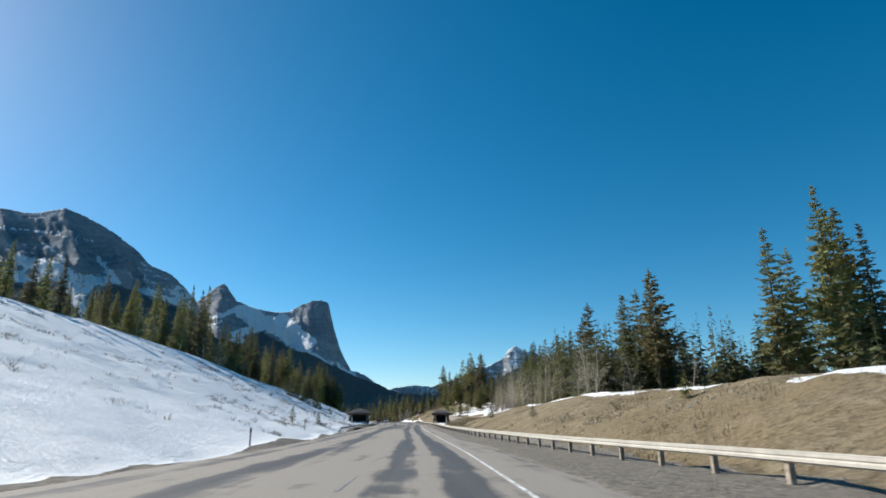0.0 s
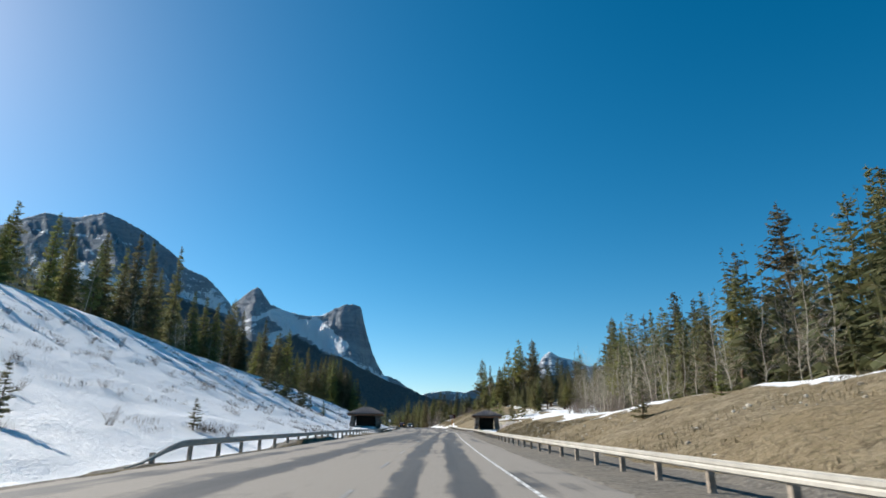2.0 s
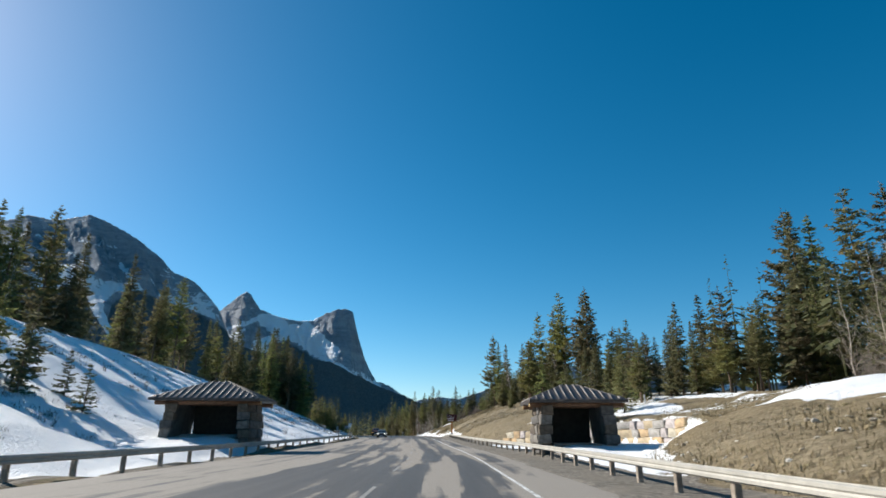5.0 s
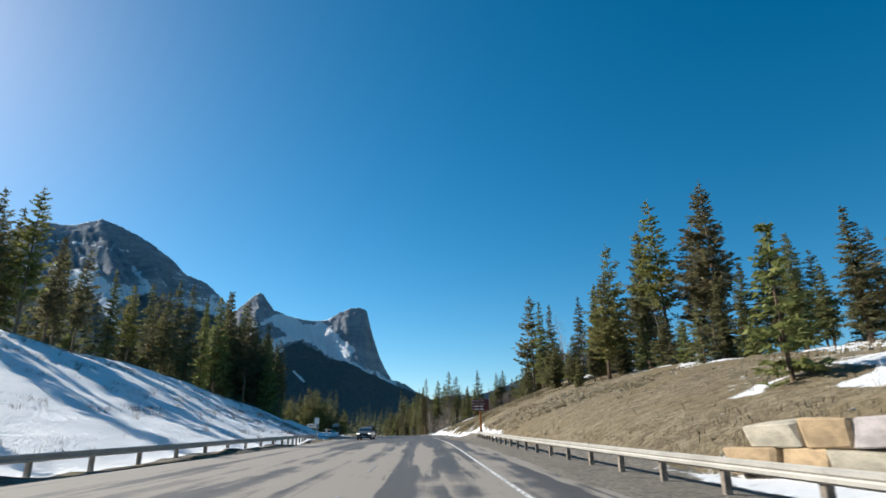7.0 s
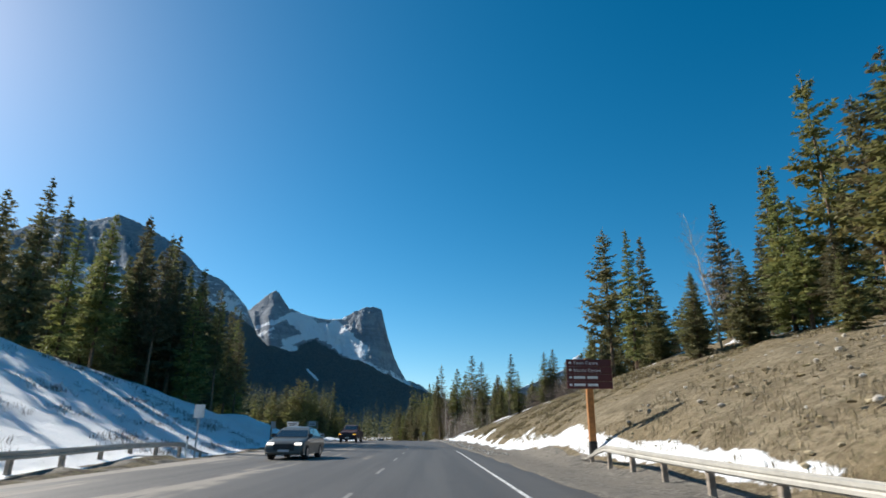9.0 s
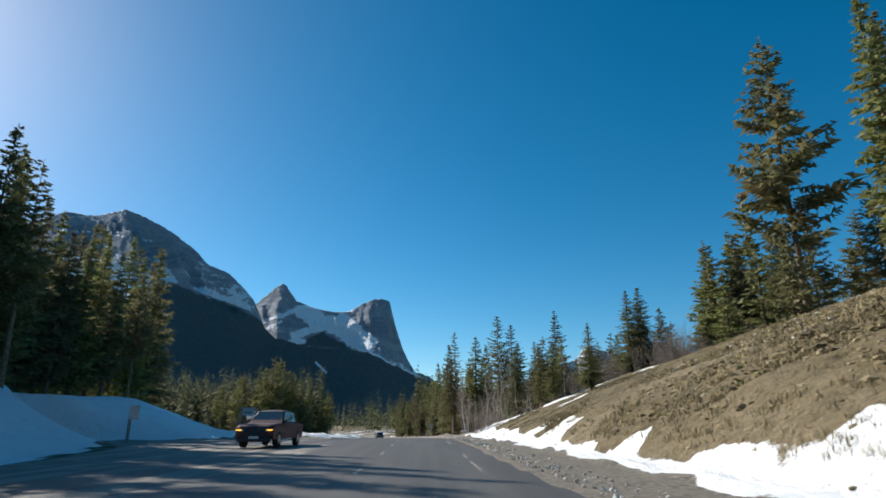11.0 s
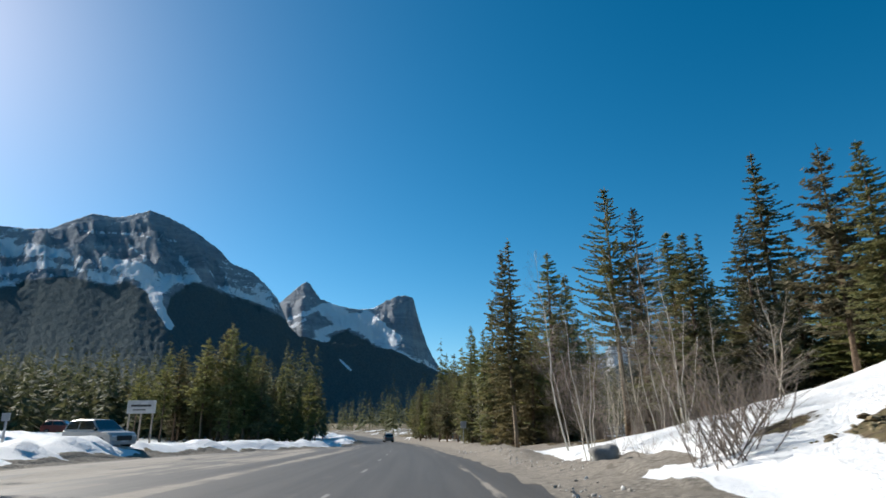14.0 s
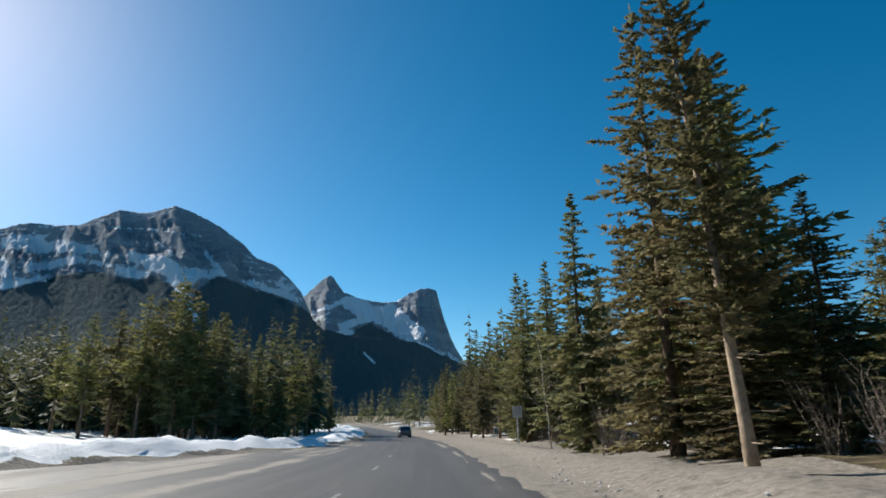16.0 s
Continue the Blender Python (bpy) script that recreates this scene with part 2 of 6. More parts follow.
# ---- ground material: snow, dry grass, bare soil, gravel ----
def ground_material():
    m, nt, b = material("ground_cover", 0.9, 0, 0.2)
    p = world_pos(nt)
    snow, grit = attr(nt, "snow"), attr(nt, "grit")
    big, mid, fine = noise_tex(nt, p, 0.12, 5), noise_tex(nt, p, 0.9, 6, 0.65), noise_tex(nt, p, 7.0, 6, 0.7)
    tuft = noise_tex(nt, p, 2.6, 5, 0.7, 0.6)
    grass = mix(nt, ramp(nt, mid, 0.40, 0.60), (0.165, 0.128, 0.080), (0.275, 0.225, 0.148))
    grass = mix(nt, ramp(nt, big, 0.35, 0.65), grass, (0.21, 0.16, 0.092))
    grass = mix(nt, ramp(nt, tuft, 0.49, 0.62, 0, 0.85), grass, (0.105, 0.078, 0.045))
    grass = mix(nt, ramp(nt, fine, 0.55, 0.75, 0, 0.7), grass, (0.38, 0.32, 0.215))
    gravel = mix(nt, ramp(nt, fine, 0.35, 0.7), (0.10, 0.09, 0.076), (0.30, 0.27, 0.225))
    gravel = mix(nt, ramp(nt, tuft, 0.50, 0.62, 0, 0.65), gravel, (0.085, 0.078, 0.068))
    gravel = mix(nt, ramp(nt, mid, 0.45, 0.60, 0, 0.7), gravel, (0.195, 0.172, 0.14))
    sand = mix(nt, ramp(nt, fine, 0.30, 0.70), (0.15, 0.132, 0.11), (0.30, 0.268, 0.228))
    sand = mix(nt, ramp(nt, mid, 0.46, 0.62, 0, 0.6), sand, (0.215, 0.19, 0.16))
    sand = mix(nt, ramp(nt, tuft, 0.53, 0.63, 0, 0.7), sand, (0.105, 0.09, 0.072))
    gravel = mix(nt, ramp(nt, grit, 1.05, 1.45), gravel, sand)
    moss = noise_tex(nt, p, 4.6, 6, 0.68, 0.4)
    grass = mix(nt, ramp(nt, moss, 0.47, 0.38, 0, 0.6), grass, (0.30, 0.25, 0.16))
    bare = mix(nt, ramp(nt, mid, 0.40, 0.60), (0.055, 0.04, 0.027), (0.19, 0.145, 0.085))
    bare = mix(nt, ramp(nt, tuft, 0.48, 0.60, 0, 0.8), bare, (0.115, 0.10, 0.045))
    bare = mix(nt, ramp(nt, fine, 0.55, 0.72, 0, 0.8), bare, (0.33, 0.28, 0.19))
    earth = attr(nt, "earth")
    where = math_n(nt, "ADD", earth, math_n(nt, "MULTIPLY_ADD", big, 0.8, -0.4))
    where = math_n(nt, "ADD", where, math_n(nt, "MULTIPLY_ADD", mid, 0.7, -0.35))
    grass = mix(nt, ramp(nt, where, 0.38, 0.62), grass, bare)
    # dark moss and roots between the tussocks
    grass = mix(nt, ramp(nt, moss, 0.53, 0.62, 0, 0.6), grass, (0.125, 0.112, 0.056))
    soil = mix(nt, ramp(nt, grit, 0.35, 0.65), grass, gravel)
    white = mix(nt, ramp(nt, mid, 0.35, 0.75), (0.80, 0.82, 0.84), (0.88, 0.88, 0.88))
    white = mix(nt, ramp(nt, fine, 0.60, 0.78, 0, 0.35), white, (0.55, 0.53, 0.50))
    # twigs and grass that poke through the snow
    poke = math_n(nt, "MULTIPLY", ramp(nt, tuft, 0.60, 0.70), ramp(nt, big, 0.42, 0.62))
    edge = math_n(nt, "ADD", snow, math_n(nt, "MULTIPLY_ADD", mid, 0.9, -0.45))
    edge = math_n(nt, "ADD", edge, math_n(nt, "MULTIPLY_ADD", fine, 0.35, -0.17))
    sn = math_n(nt, "MULTIPLY", ramp(nt, edge, 0.44, 0.56), math_n(nt, "SUBTRACT", 1.0, math_n(nt, "MULTIPLY", poke, 0.55)))
    c = mix(nt, sn, soil, white)
    nt.links.new(c, b.inputs["Base Color"])
    nt.links.new(ramp(nt, sn, 0, 1, 0.95, 0.6), b.inputs["Roughness"])
    h = math_n(nt, "ADD", math_n(nt, "MULTIPLY", mid, 0.7), math_n(nt, "MULTIPLY", fine, 0.40))
    h = math_n(nt, "ADD", h, math_n(nt, "MULTIPLY", tuft, 0.6))
    h = math_n(nt, "MULTIPLY", h, ramp(nt, grit, 0.6, 1.4, 1.0, 0.22))
    bump(nt, b, h, 1.0, 0.22)
    return m


def road_material():
    """Asphalt with wheel tracks, dried salt and dirt in long bands, tar seams and damp strips."""
    m, nt, b = material("asphalt", 0.8, 0, 0.3)
    uv = nt.nodes.new("ShaderNodeUVMap").outputs[0]
    sep = nd(nt, "SeparateXYZ", Vector=uv)
    u, v = sep.outputs[0], sep.outputs[1]
    long = nd(nt, "CombineXYZ", X=math_n(nt, "MULTIPLY", u, 1.0), Y=math_n(nt, "MULTIPLY", v, 0.045)).outputs[0]
    longer = nd(nt, "CombineXYZ", X=math_n(nt, "MULTIPLY", u, 0.55), Y=math_n(nt, "MULTIPLY", v, 0.012)).outputs[0]
    p = world_pos(nt)
    streak, sweep = noise_tex(nt, long, 1.1, 4, 0.55, 0.1), noise_tex(nt, longer, 1.0, 3, 0.45)
    blot, fine = noise_tex(nt, p, 0.35, 6, 0.62, 0.3), noise_tex(nt, p, 60.0, 4, 0.7)
    asphalt = mix(nt, ramp(nt, fine, 0.3, 0.7), (0.046, 0.043, 0.040), (0.098, 0.090, 0.080))
    asphalt = mix(nt, ramp(nt, noise_tex(nt, longer, 2.6, 5, 0.6), 0.38, 0.62, 0.0, 0.55), asphalt, (0.112, 0.103, 0.091))
    asphalt = mix(nt, ramp(nt, noise_tex(nt, p, 1.1, 5, 0.65), 0.55, 0.7, 0.0, 0.35), asphalt, (0.04, 0.04, 0.042))
    dust = mix(nt, ramp(nt, fine, 0.3, 0.7), (0.20, 0.178, 0.152), (0.32, 0.29, 0.252))
    # wheel tracks swept clean, wandering a little along the way
    w = math_n(nt, "ADD", u, math_n(nt, "MULTIPLY_ADD", sweep, 1.1, -0.55))
    track = None
    for at, wide, deep in ((-0.78, 0.42, 0.24), (0.82, 0.55, 0.27), (-4.6, 0.9, 0.24), (-7.4, 0.6, 0.16), (3.2, 0.5, 0.1)):
        d = math_n(nt, "DIVIDE", math_n(nt, "SUBTRACT", w, at), wide)
        gsn = math_n(nt, "MULTIPLY", math_n(nt, "EXPONENT", math_n(nt, "MULTIPLY", math_n(nt, "MULTIPLY", d, d), -1.0)), deep)
        track = gsn if track is None else math_n(nt, "ADD", track, gsn)
    amount = math_n(nt, "ADD", math_n(nt, "MULTIPLY", streak, 0.65), math_n(nt, "MULTIPLY", blot, 0.40))
    amount = math_n(nt, "SUBTRACT", math_n(nt, "ADD", amount, 0.17), track)
    clean = math_n(nt, "MULTIPLY_ADD", ramp(nt, u, -5.5, -2.8), 0.19, 0.12)
    fade = math_n(nt, "MULTIPLY", ramp(nt, v, 212, 250), clean)
    amount = math_n(nt, "SUBTRACT", amount, fade)
    # dried salt in ragged sheets along the middle stretch
    flat = nd(nt, "CombineXYZ", X=math_n(nt, "MULTIPLY", u, 0.62), Y=math_n(nt, "MULTIPLY", v, 0.030)).outputs[0]
    sheet = ramp(nt, noise_tex(nt, flat, 1.0, 8, 0.60, 0.15), 0.45, 0.54, -0.11, 0.10)
    sheet = math_n(nt, "MULTIPLY", sheet, math_n(nt, "MULTIPLY", ramp(nt, v, 120, 155), ramp(nt, v, 225, 300, 1.0, 0.35)))
    amount = math_n(nt, "ADD", amount, sheet)
    # salt left along the edge line, with dark damp asphalt outside it
    dv = math_n(nt, "DIVIDE", math_n(nt, "SUBTRACT", w, 1.35), 0.28)
    band = math_n(nt, "EXPONENT", math_n(nt, "MULTIPLY", math_n(nt, "MULTIPLY", dv, dv), -1.0))
    patchy = math_n(nt, "MULTIPLY", band, ramp(nt, noise_tex(nt, long, 3.0, 4, 0.6), 0.40, 0.56, 0.0, 0.36))
    spill = math_n(nt, "SUBTRACT", patchy, ramp(nt, w, 1.75, 2.05, 0.0, 0.16))
    amount = math_n(nt, "ADD", amount, math_n(nt, "MULTIPLY", ramp(nt, v, 265, 290), spill))
    # damp dark stretch of the passing lane before the shelters
    wet = math_n(nt, "DIVIDE", math_n(nt, "ADD", w, 3.0), 1.7)
    wet = math_n(nt, "EXPONENT", math_n(nt, "MULTIPLY", math_n(nt, "MULTIPLY", wet, wet), -1.0))
    wet = math_n(nt, "MULTIPLY", wet, math_n(nt, "MULTIPLY", ramp(nt, v, 84, 112), ramp(nt, v, 150, 175, 1.0, 0.0)))
    amount = math_n(nt, "SUBTRACT", amount, math_n(nt, "MULTIPLY", wet, 0.2))
    dirt = ramp(nt, math_n(nt, "ADD", amount, math_n(nt, "MULTIPLY_ADD", noise_tex(nt, p, 2.2, 5, 0.7), 0.12, -0.06)), 0.50, 0.63)
    c = mix(nt, dirt, asphalt, dust)
    nt.links.new(c, b.inputs["Base Color"])
    nt.links.new(ramp(nt, dirt, 0, 1, 0.62, 0.92), b.inputs["Roughness"])
    bump(nt, b, fine, 0.35, 0.01)
    return m


# ---- ground sheet and road ----
def axis(parts):
    out = []
    for a, b, n in parts:
        out.extend(np.linspace(a, b, n, endpoint=False))
    return np.array(out + [parts[-1][1]])


M_GROUND, M_ROAD = ground_material(), road_material()
gx = axis([(-4600, -900, 8), (-900, -160, 14), (-160, -78, 30), (-78, -14, 84), (-14, 0, 25), (0, 11, 32), (11, 26, 28), (26, 62, 40), (62, 160, 30), (160, 900, 14), (900, 4600, 8)])
gy = axis([(-1200, -140, 8), (-140, -20, 40), (-20, 255, 300), (255, 350, 180), (350, 390, 43), (390, 520, 70), (520, 960, 50), (960, 4800, 16)])
GX, GY = np.meshgrid(gx, gy)
GZ = ground_z(GX, GY)


def value_noise(x, y, cell, seed):
    """Smooth lattice noise, 0 to 1."""
    r = np.random.RandomState(seed).rand(256, 256)
    fx, fy = x / cell, y / cell
    ix, iy = np.floor(fx).astype(int), np.floor(fy).astype(int)
    tx, ty = smooth01(fx - ix), smooth01(fy - iy)
    g = lambda a, b: r[a % 256, b % 256]
    return (g(ix, iy) * (1 - tx) + g(ix + 1, iy) * tx) * (1 - ty) + (g(ix, iy + 1) * (1 - tx) + g(ix + 1, iy + 1) * tx) * ty


GS = GX - road_x(GY)
off_road = np.where((GS > pave_l(GY) - 0.2) & (GS < foot_r(GY) - 1), 0.0, 1.0)
far_fade = np.clip((400 - np.abs(GX)) / 300, 0, 1)
GZ = GZ + off_road * far_fade * (0.5 * (value_noise(GX, GY, 9, 1) - 0.5) + 0.26 * (value_noise(GX, GY, 2.7, 2) - 0.5) + 0.20 * (value_noise(GX, GY, 1.3, 21) - 0.5))
# lumps along the ploughed snow
ridge = smooth01((GY - 318) / 8) * np.exp(-((-GS + pave_l(GY) - 2.2) / 1.7) ** 2) * (GS < 0)
GZ = GZ + ridge * (0.62 * value_noise(GX, GY, 2.3, 31) + 0.5 * value_noise(GX, GY, 1.0, 32) - 0.56)
# where snow lies: all of the left, patches on the right bank, the verge past the junction
cr = np.clip((GS - foot_r(GY)) / np.maximum(crest_rx(GY) - road_x(GY) - foot_r(GY), 1), 0, 2)
n9 = value_noise(GX, GY, 6.5, 5)
n3 = value_noise(GX, GY, 2.4, 6)
left_snow = 0.95 - 0.25 * value_noise(GX, GY, 14, 8)
right_snow = 0.12 + 0.25 * (n9 - 0.5) + 0.2 * (n3 - 0.5)
right_snow += 1.15 * np.exp(-((cr - 1.0) / 0.10) ** 2) * smooth01((n9 - 0.25) / 0.3) * np.where((GY < 135) | (GY > 200), 0.75, 1.0)
right_snow += 1.15 * np.exp(-((GY - 138) / 33.0) ** 4) * smooth01((cr - 0.58 + 0.7 * (n9 - 0.5) + 0.35 * (n3 - 0.5)) / 0.16)
right_snow += 1.0 * np.exp(-((GY - 177) / 23.0) ** 4) * smooth01((GS - 6.2) / 0.8) * (1 - smooth01((GS - foot_r(GY) - 0.3) / 0.6))
right_snow += 0.95 * np.exp(-((GY - 190) / 17.0) ** 2) * smooth01((cr - 0.2) / 0.12) * (1 - smooth01((cr - 0.8) / 0.2)) * smooth01((value_noise(GX, GY, 3.0, 47) - 0.36) / 0.2)
verge = (1 - smooth01((GY - 276) / 8)) * smooth01((GY - 225) / 25) * np.exp(-((GS - (foot_r(GY) + 0.3)) / (0.3 + 0.45 * smooth01((GY - 250) / 15))) ** 2)
right_snow += (0.78 + 0.9 * (n9 - 0.5) + 0.6 * (n3 - 0.5)) * verge
# a ragged strip at the foot of the earth slope, with tongues up the bank
tongue = smooth01((value_noise(GX * 0.3, GY, 2.8, 45) - 0.66) / 0.16)
strip_lo = 5.75 - 0.75 * smooth01((GY - 312) / 12) + 1.3 * (n3 - 0.5) + 0.9 * (n9 - 0.5)
strip_hi = 6.95 + 0.6 * smooth01((GY - 304) / 10) + 0.9 * (n3 - 0.5) + 1.6 * tongue
right_snow += 1.05 * smooth01((GY - 272) / 10) * (GY < 331) * smooth01((GS - strip_lo) / 0.5 + 0.5) * (1 - smooth01((GS - strip_hi) / 0.5 + 0.5))
right_snow += 0.95 * smooth01((GY - 326.5 + 2 * (cr - 0.6) + 6 * (n9 - 0.5) + 4 * (n3 - 0.5)) / 3) * smooth01((GS - foot_r(GY) + 0.05 + 1.1 * (n3 - 0.5)) / 0.5) * (1 - smooth01((GY - 346) / 4))
right_snow = np.minimum(right_snow, 1.15)
# islands of snow left on the earth slope, and bare gaps in the verge snow
isle = value_noise(GX, GY, 3.4, 41)
right_snow += 0.62 * smooth01((isle - 0.68) / 0.12) * smooth01((GY - 296) / 8) * (GY < 330) * np.exp(-((cr - 0.5) / 0.22) ** 2)
right_snow -= 0.75 * smooth01((value_noise(GX, GY, 2.6, 43) - 0.62) / 0.12) * smooth01((GY - 292) / 8) * (GY < 329) * smooth01((cr - 0.14) / 0.06) * (cr < 0.8)
right_snow = np.where(cr > 1.2, 0.35 + 0.5 * (n9 - 0.4) + 0.45 * np.exp(-((GY - 138) / 33.0) ** 4) * (cr < 1.7), right_snow)
snow = np.where(GS > 0, right_snow, left_snow)
snow = np.where((GS < pave_l(GY) - 0.9) | (GS > 0), snow, 0.0)
snow = np.where((np.abs(GX) > 200) | (GY > 700), 0.3 + 0.5 * (value_noise(GX, GY, 90, 9) - 0.5), snow)
grit = np.where((GS > 0) & (GS < foot_r(GY) - 0.4), 1.0, 0.0) + np.where((GS < 0) & (GS > pave_l(GY) - 1.0), 1.0, 0.0)
grit = np.maximum(grit, smooth01((GY - 341) / 5) * ((GS > 0) & (GS < foot_r(GY) + 2.5)))
grit = np.maximum(grit, smooth01((GY - 320) / 8) * ((GS > 0) & (GS < foot_r(GY) + 0.8)))
grit = grit * (1 + 0.5 * smooth01((GY - 322) / 16) * (GS > 0))
# thin dark brown strip along the left edge of the asphalt
rail_strip = (GS < pave_l(GY) + 0.1) & (GS > pave_l(GY) - 0.6) & (GY < 300) & (GY > 72)
grit = np.where(rail_strip, 0.0, grit)
earth = np.where(GS > 0, 0.25 * smooth01((GY - 185) / 40) + 0.25 * smooth01((GY - 262) / 20) + 0.4 * smooth01((GY - 296) / 16), np.where(rail_strip, 1.2, 0.3))
ground = tagged(new("ground", grid_mesh("ground", GX, GY, GZ, M_GROUND, [("snow", snow), ("grit", grit), ("earth", earth)])),
                "snow, dry tan grass and gravel on banks beside the road", "ground", kind="structure")

ry = np.concatenate([np.arange(-120, 460, 1.0), np.arange(460, 1000, 6.0)])
k = np.linspace(0, 1, 41)
RY, RK = np.meshgrid(ry, k, indexing="ij")
RS = pave_l(RY) + (pave_r(RY) - pave_l(RY)) * RK
RS = RS + (0.32 * (value_noise(RY, RK * 0, 3.1, 12) - 0.5) + 0.30 * (value_noise(RY, RK * 0, 1.3, 14) - 0.5)) * ((RK == 0) | (RK == 1))
RZ = road_z(RY) + 0.03 - 0.05 * (np.abs(RS + 3.0) / 8.0) ** 2 * (RS > -13) - 0.03 * ((RK == 0) | (RK == 1))
road = tagged(new("road", grid_mesh("road", road_x(RY) + RS, RY, RZ, M_ROAD, uv=(RS, RY))),
              "grey asphalt road with pale salt and dirt streaks", "road", kind="structure")


# ---- painted lines ----
def paint_material(name, color):
    m, nt, b = material(name, 0.7)
    p = world_pos(nt)
    worn = noise_tex(nt, p, 5.0, 6, 0.75)
    c = mix(nt, ramp(nt, worn, 0.42, 0.62), color, (0.2, 0.19, 0.17))
    nt.links.new(c, b.inputs["Base Color"])
    return m


M_LINE = paint_material("worn_white_paint", (0.72, 0.72, 0.70))
M_FADED = paint_material("faded_white_paint", (0.27, 0.26, 0.245))


def road_strip(s0, width, y0, y1, step=2.0):
    ys = np.arange(y0, y1 + 0.01, step)
    v, f = [], []
    for i, y in enumerate(ys):
        for e in (-0.5, 0.5):
            s = s0(y) if callable(s0) else s0
            s = s + e * width
            v.append((float(road_x(y)) + s, y, float(road_z(y)) + 0.036 - 0.05 * (abs(s + 3.0) / 8.0) ** 2))
        if i:
            f.append((2 * i - 2, 2 * i - 1, 2 * i + 1, 2 * i))
    return v, f


edge_line = tagged(new("edge_line", mesh_from("edge_line", *road_strip(1.95, 0.11, -100, 272), M_LINE)), "worn white line along the road edge", "road marking", kind="structure")
for name, s, y0, y1, on, gap, mat in (("lane_dash", -1.65, -60, 275, 3.0, 6.0, M_FADED), ("centre_dash", -2.0, 282, 440, 2.5, 6.5, M_FADED)):
    y = y0
    while y < y1:
        tagged(new(name, mesh_from(name, *road_strip(s, 0.11, y, y + on, 1.0), mat)), "short worn painted dash on the asphalt", "road marking", group=name, kind="structure")
        y += on + gap


# ---- mountains ----
def mountain_material():
    m, nt, b = material("mountain_rock_snow_forest", 1.0, 0, 0.0)
    p = world_pos(nt)
    rel, sn = attr(nt, "above_treeline"), attr(nt, "snow")
    strat = nd(nt, "Mapping", Vector=p, Scale=(0.0020, 0.0020, 0.020)).outputs[0]
    layers = noise_tex(nt, strat, 1.0, 8, 0.7)
    rough, fine = noise_tex(nt, p, 0.006, 8, 0.65), noise_tex(nt, p, 0.03, 6, 0.7)
    # rock made paler and bluer: the haze of distance is put into its colour
    rock = mix(nt, ramp(nt, layers, 0.3, 0.7), (0.25, 0.275, 0.31), (0.42, 0.44, 0.47))
    rock = mix(nt, ramp(nt, fine, 0.45, 0.7, 0, 0.5), rock, (0.17, 0.185, 0.21))
    nz = nd(nt, "SeparateXYZ", Vector=nt.nodes.new("ShaderNodeNewGeometry").outputs["Normal"]).outputs[2]
    tiny = noise_tex(nt, p, 0.11, 4, 0.7)
    gully = noise_tex(nt, nd(nt, "Mapping", Vector=p, Scale=(0.02, 0.02, 0.004)).outputs[0], 1.0, 6, 0.65)
    cover = math_n(nt, "ADD", sn, math_n(nt, "MULTIPLY_ADD", rough, 1.6, -0.8))
    for tex, k in ((fine, 2.6), (layers, 2.4), (tiny, 1.6), (gully, 2.2)):
        cover = math_n(nt, "ADD", cover, math_n(nt, "MULTIPLY_ADD", tex, k, -k / 2))
    cover = math_n(nt, "ADD", cover, math_n(nt, "MULTIPLY_ADD", nz, 0.6, -0.36))
    rock = mix(nt, ramp(nt, gully, 0.5, 0.7, 0, 0.5), rock, (0.16, 0.175, 0.20))
    c = mix(nt, ramp(nt, cover, 0.42, 0.56), rock, (0.87, 0.89, 0.93))
    # forest lifted towards blue-grey, with distance haze painted into the colour
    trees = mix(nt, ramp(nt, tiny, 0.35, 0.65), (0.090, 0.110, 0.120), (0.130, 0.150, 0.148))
    line = math_n(nt, "ADD", rel, math_n(nt, "MULTIPLY_ADD", rough, 70.0, -35.0))
    line = math_n(nt, "ADD", line, math_n(nt, "MULTIPLY_ADD", fine, 60.0, -30.0))
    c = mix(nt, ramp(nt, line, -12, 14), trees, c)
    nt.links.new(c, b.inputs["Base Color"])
    bump(nt, b, math_n(nt, "ADD", math_n(nt, "MULTIPLY", fine, 0.6), math_n(nt, "MULTIPLY", tiny, 0.25)), 0.9, 45.0)
    return m


M_MOUNT = mountain_material()


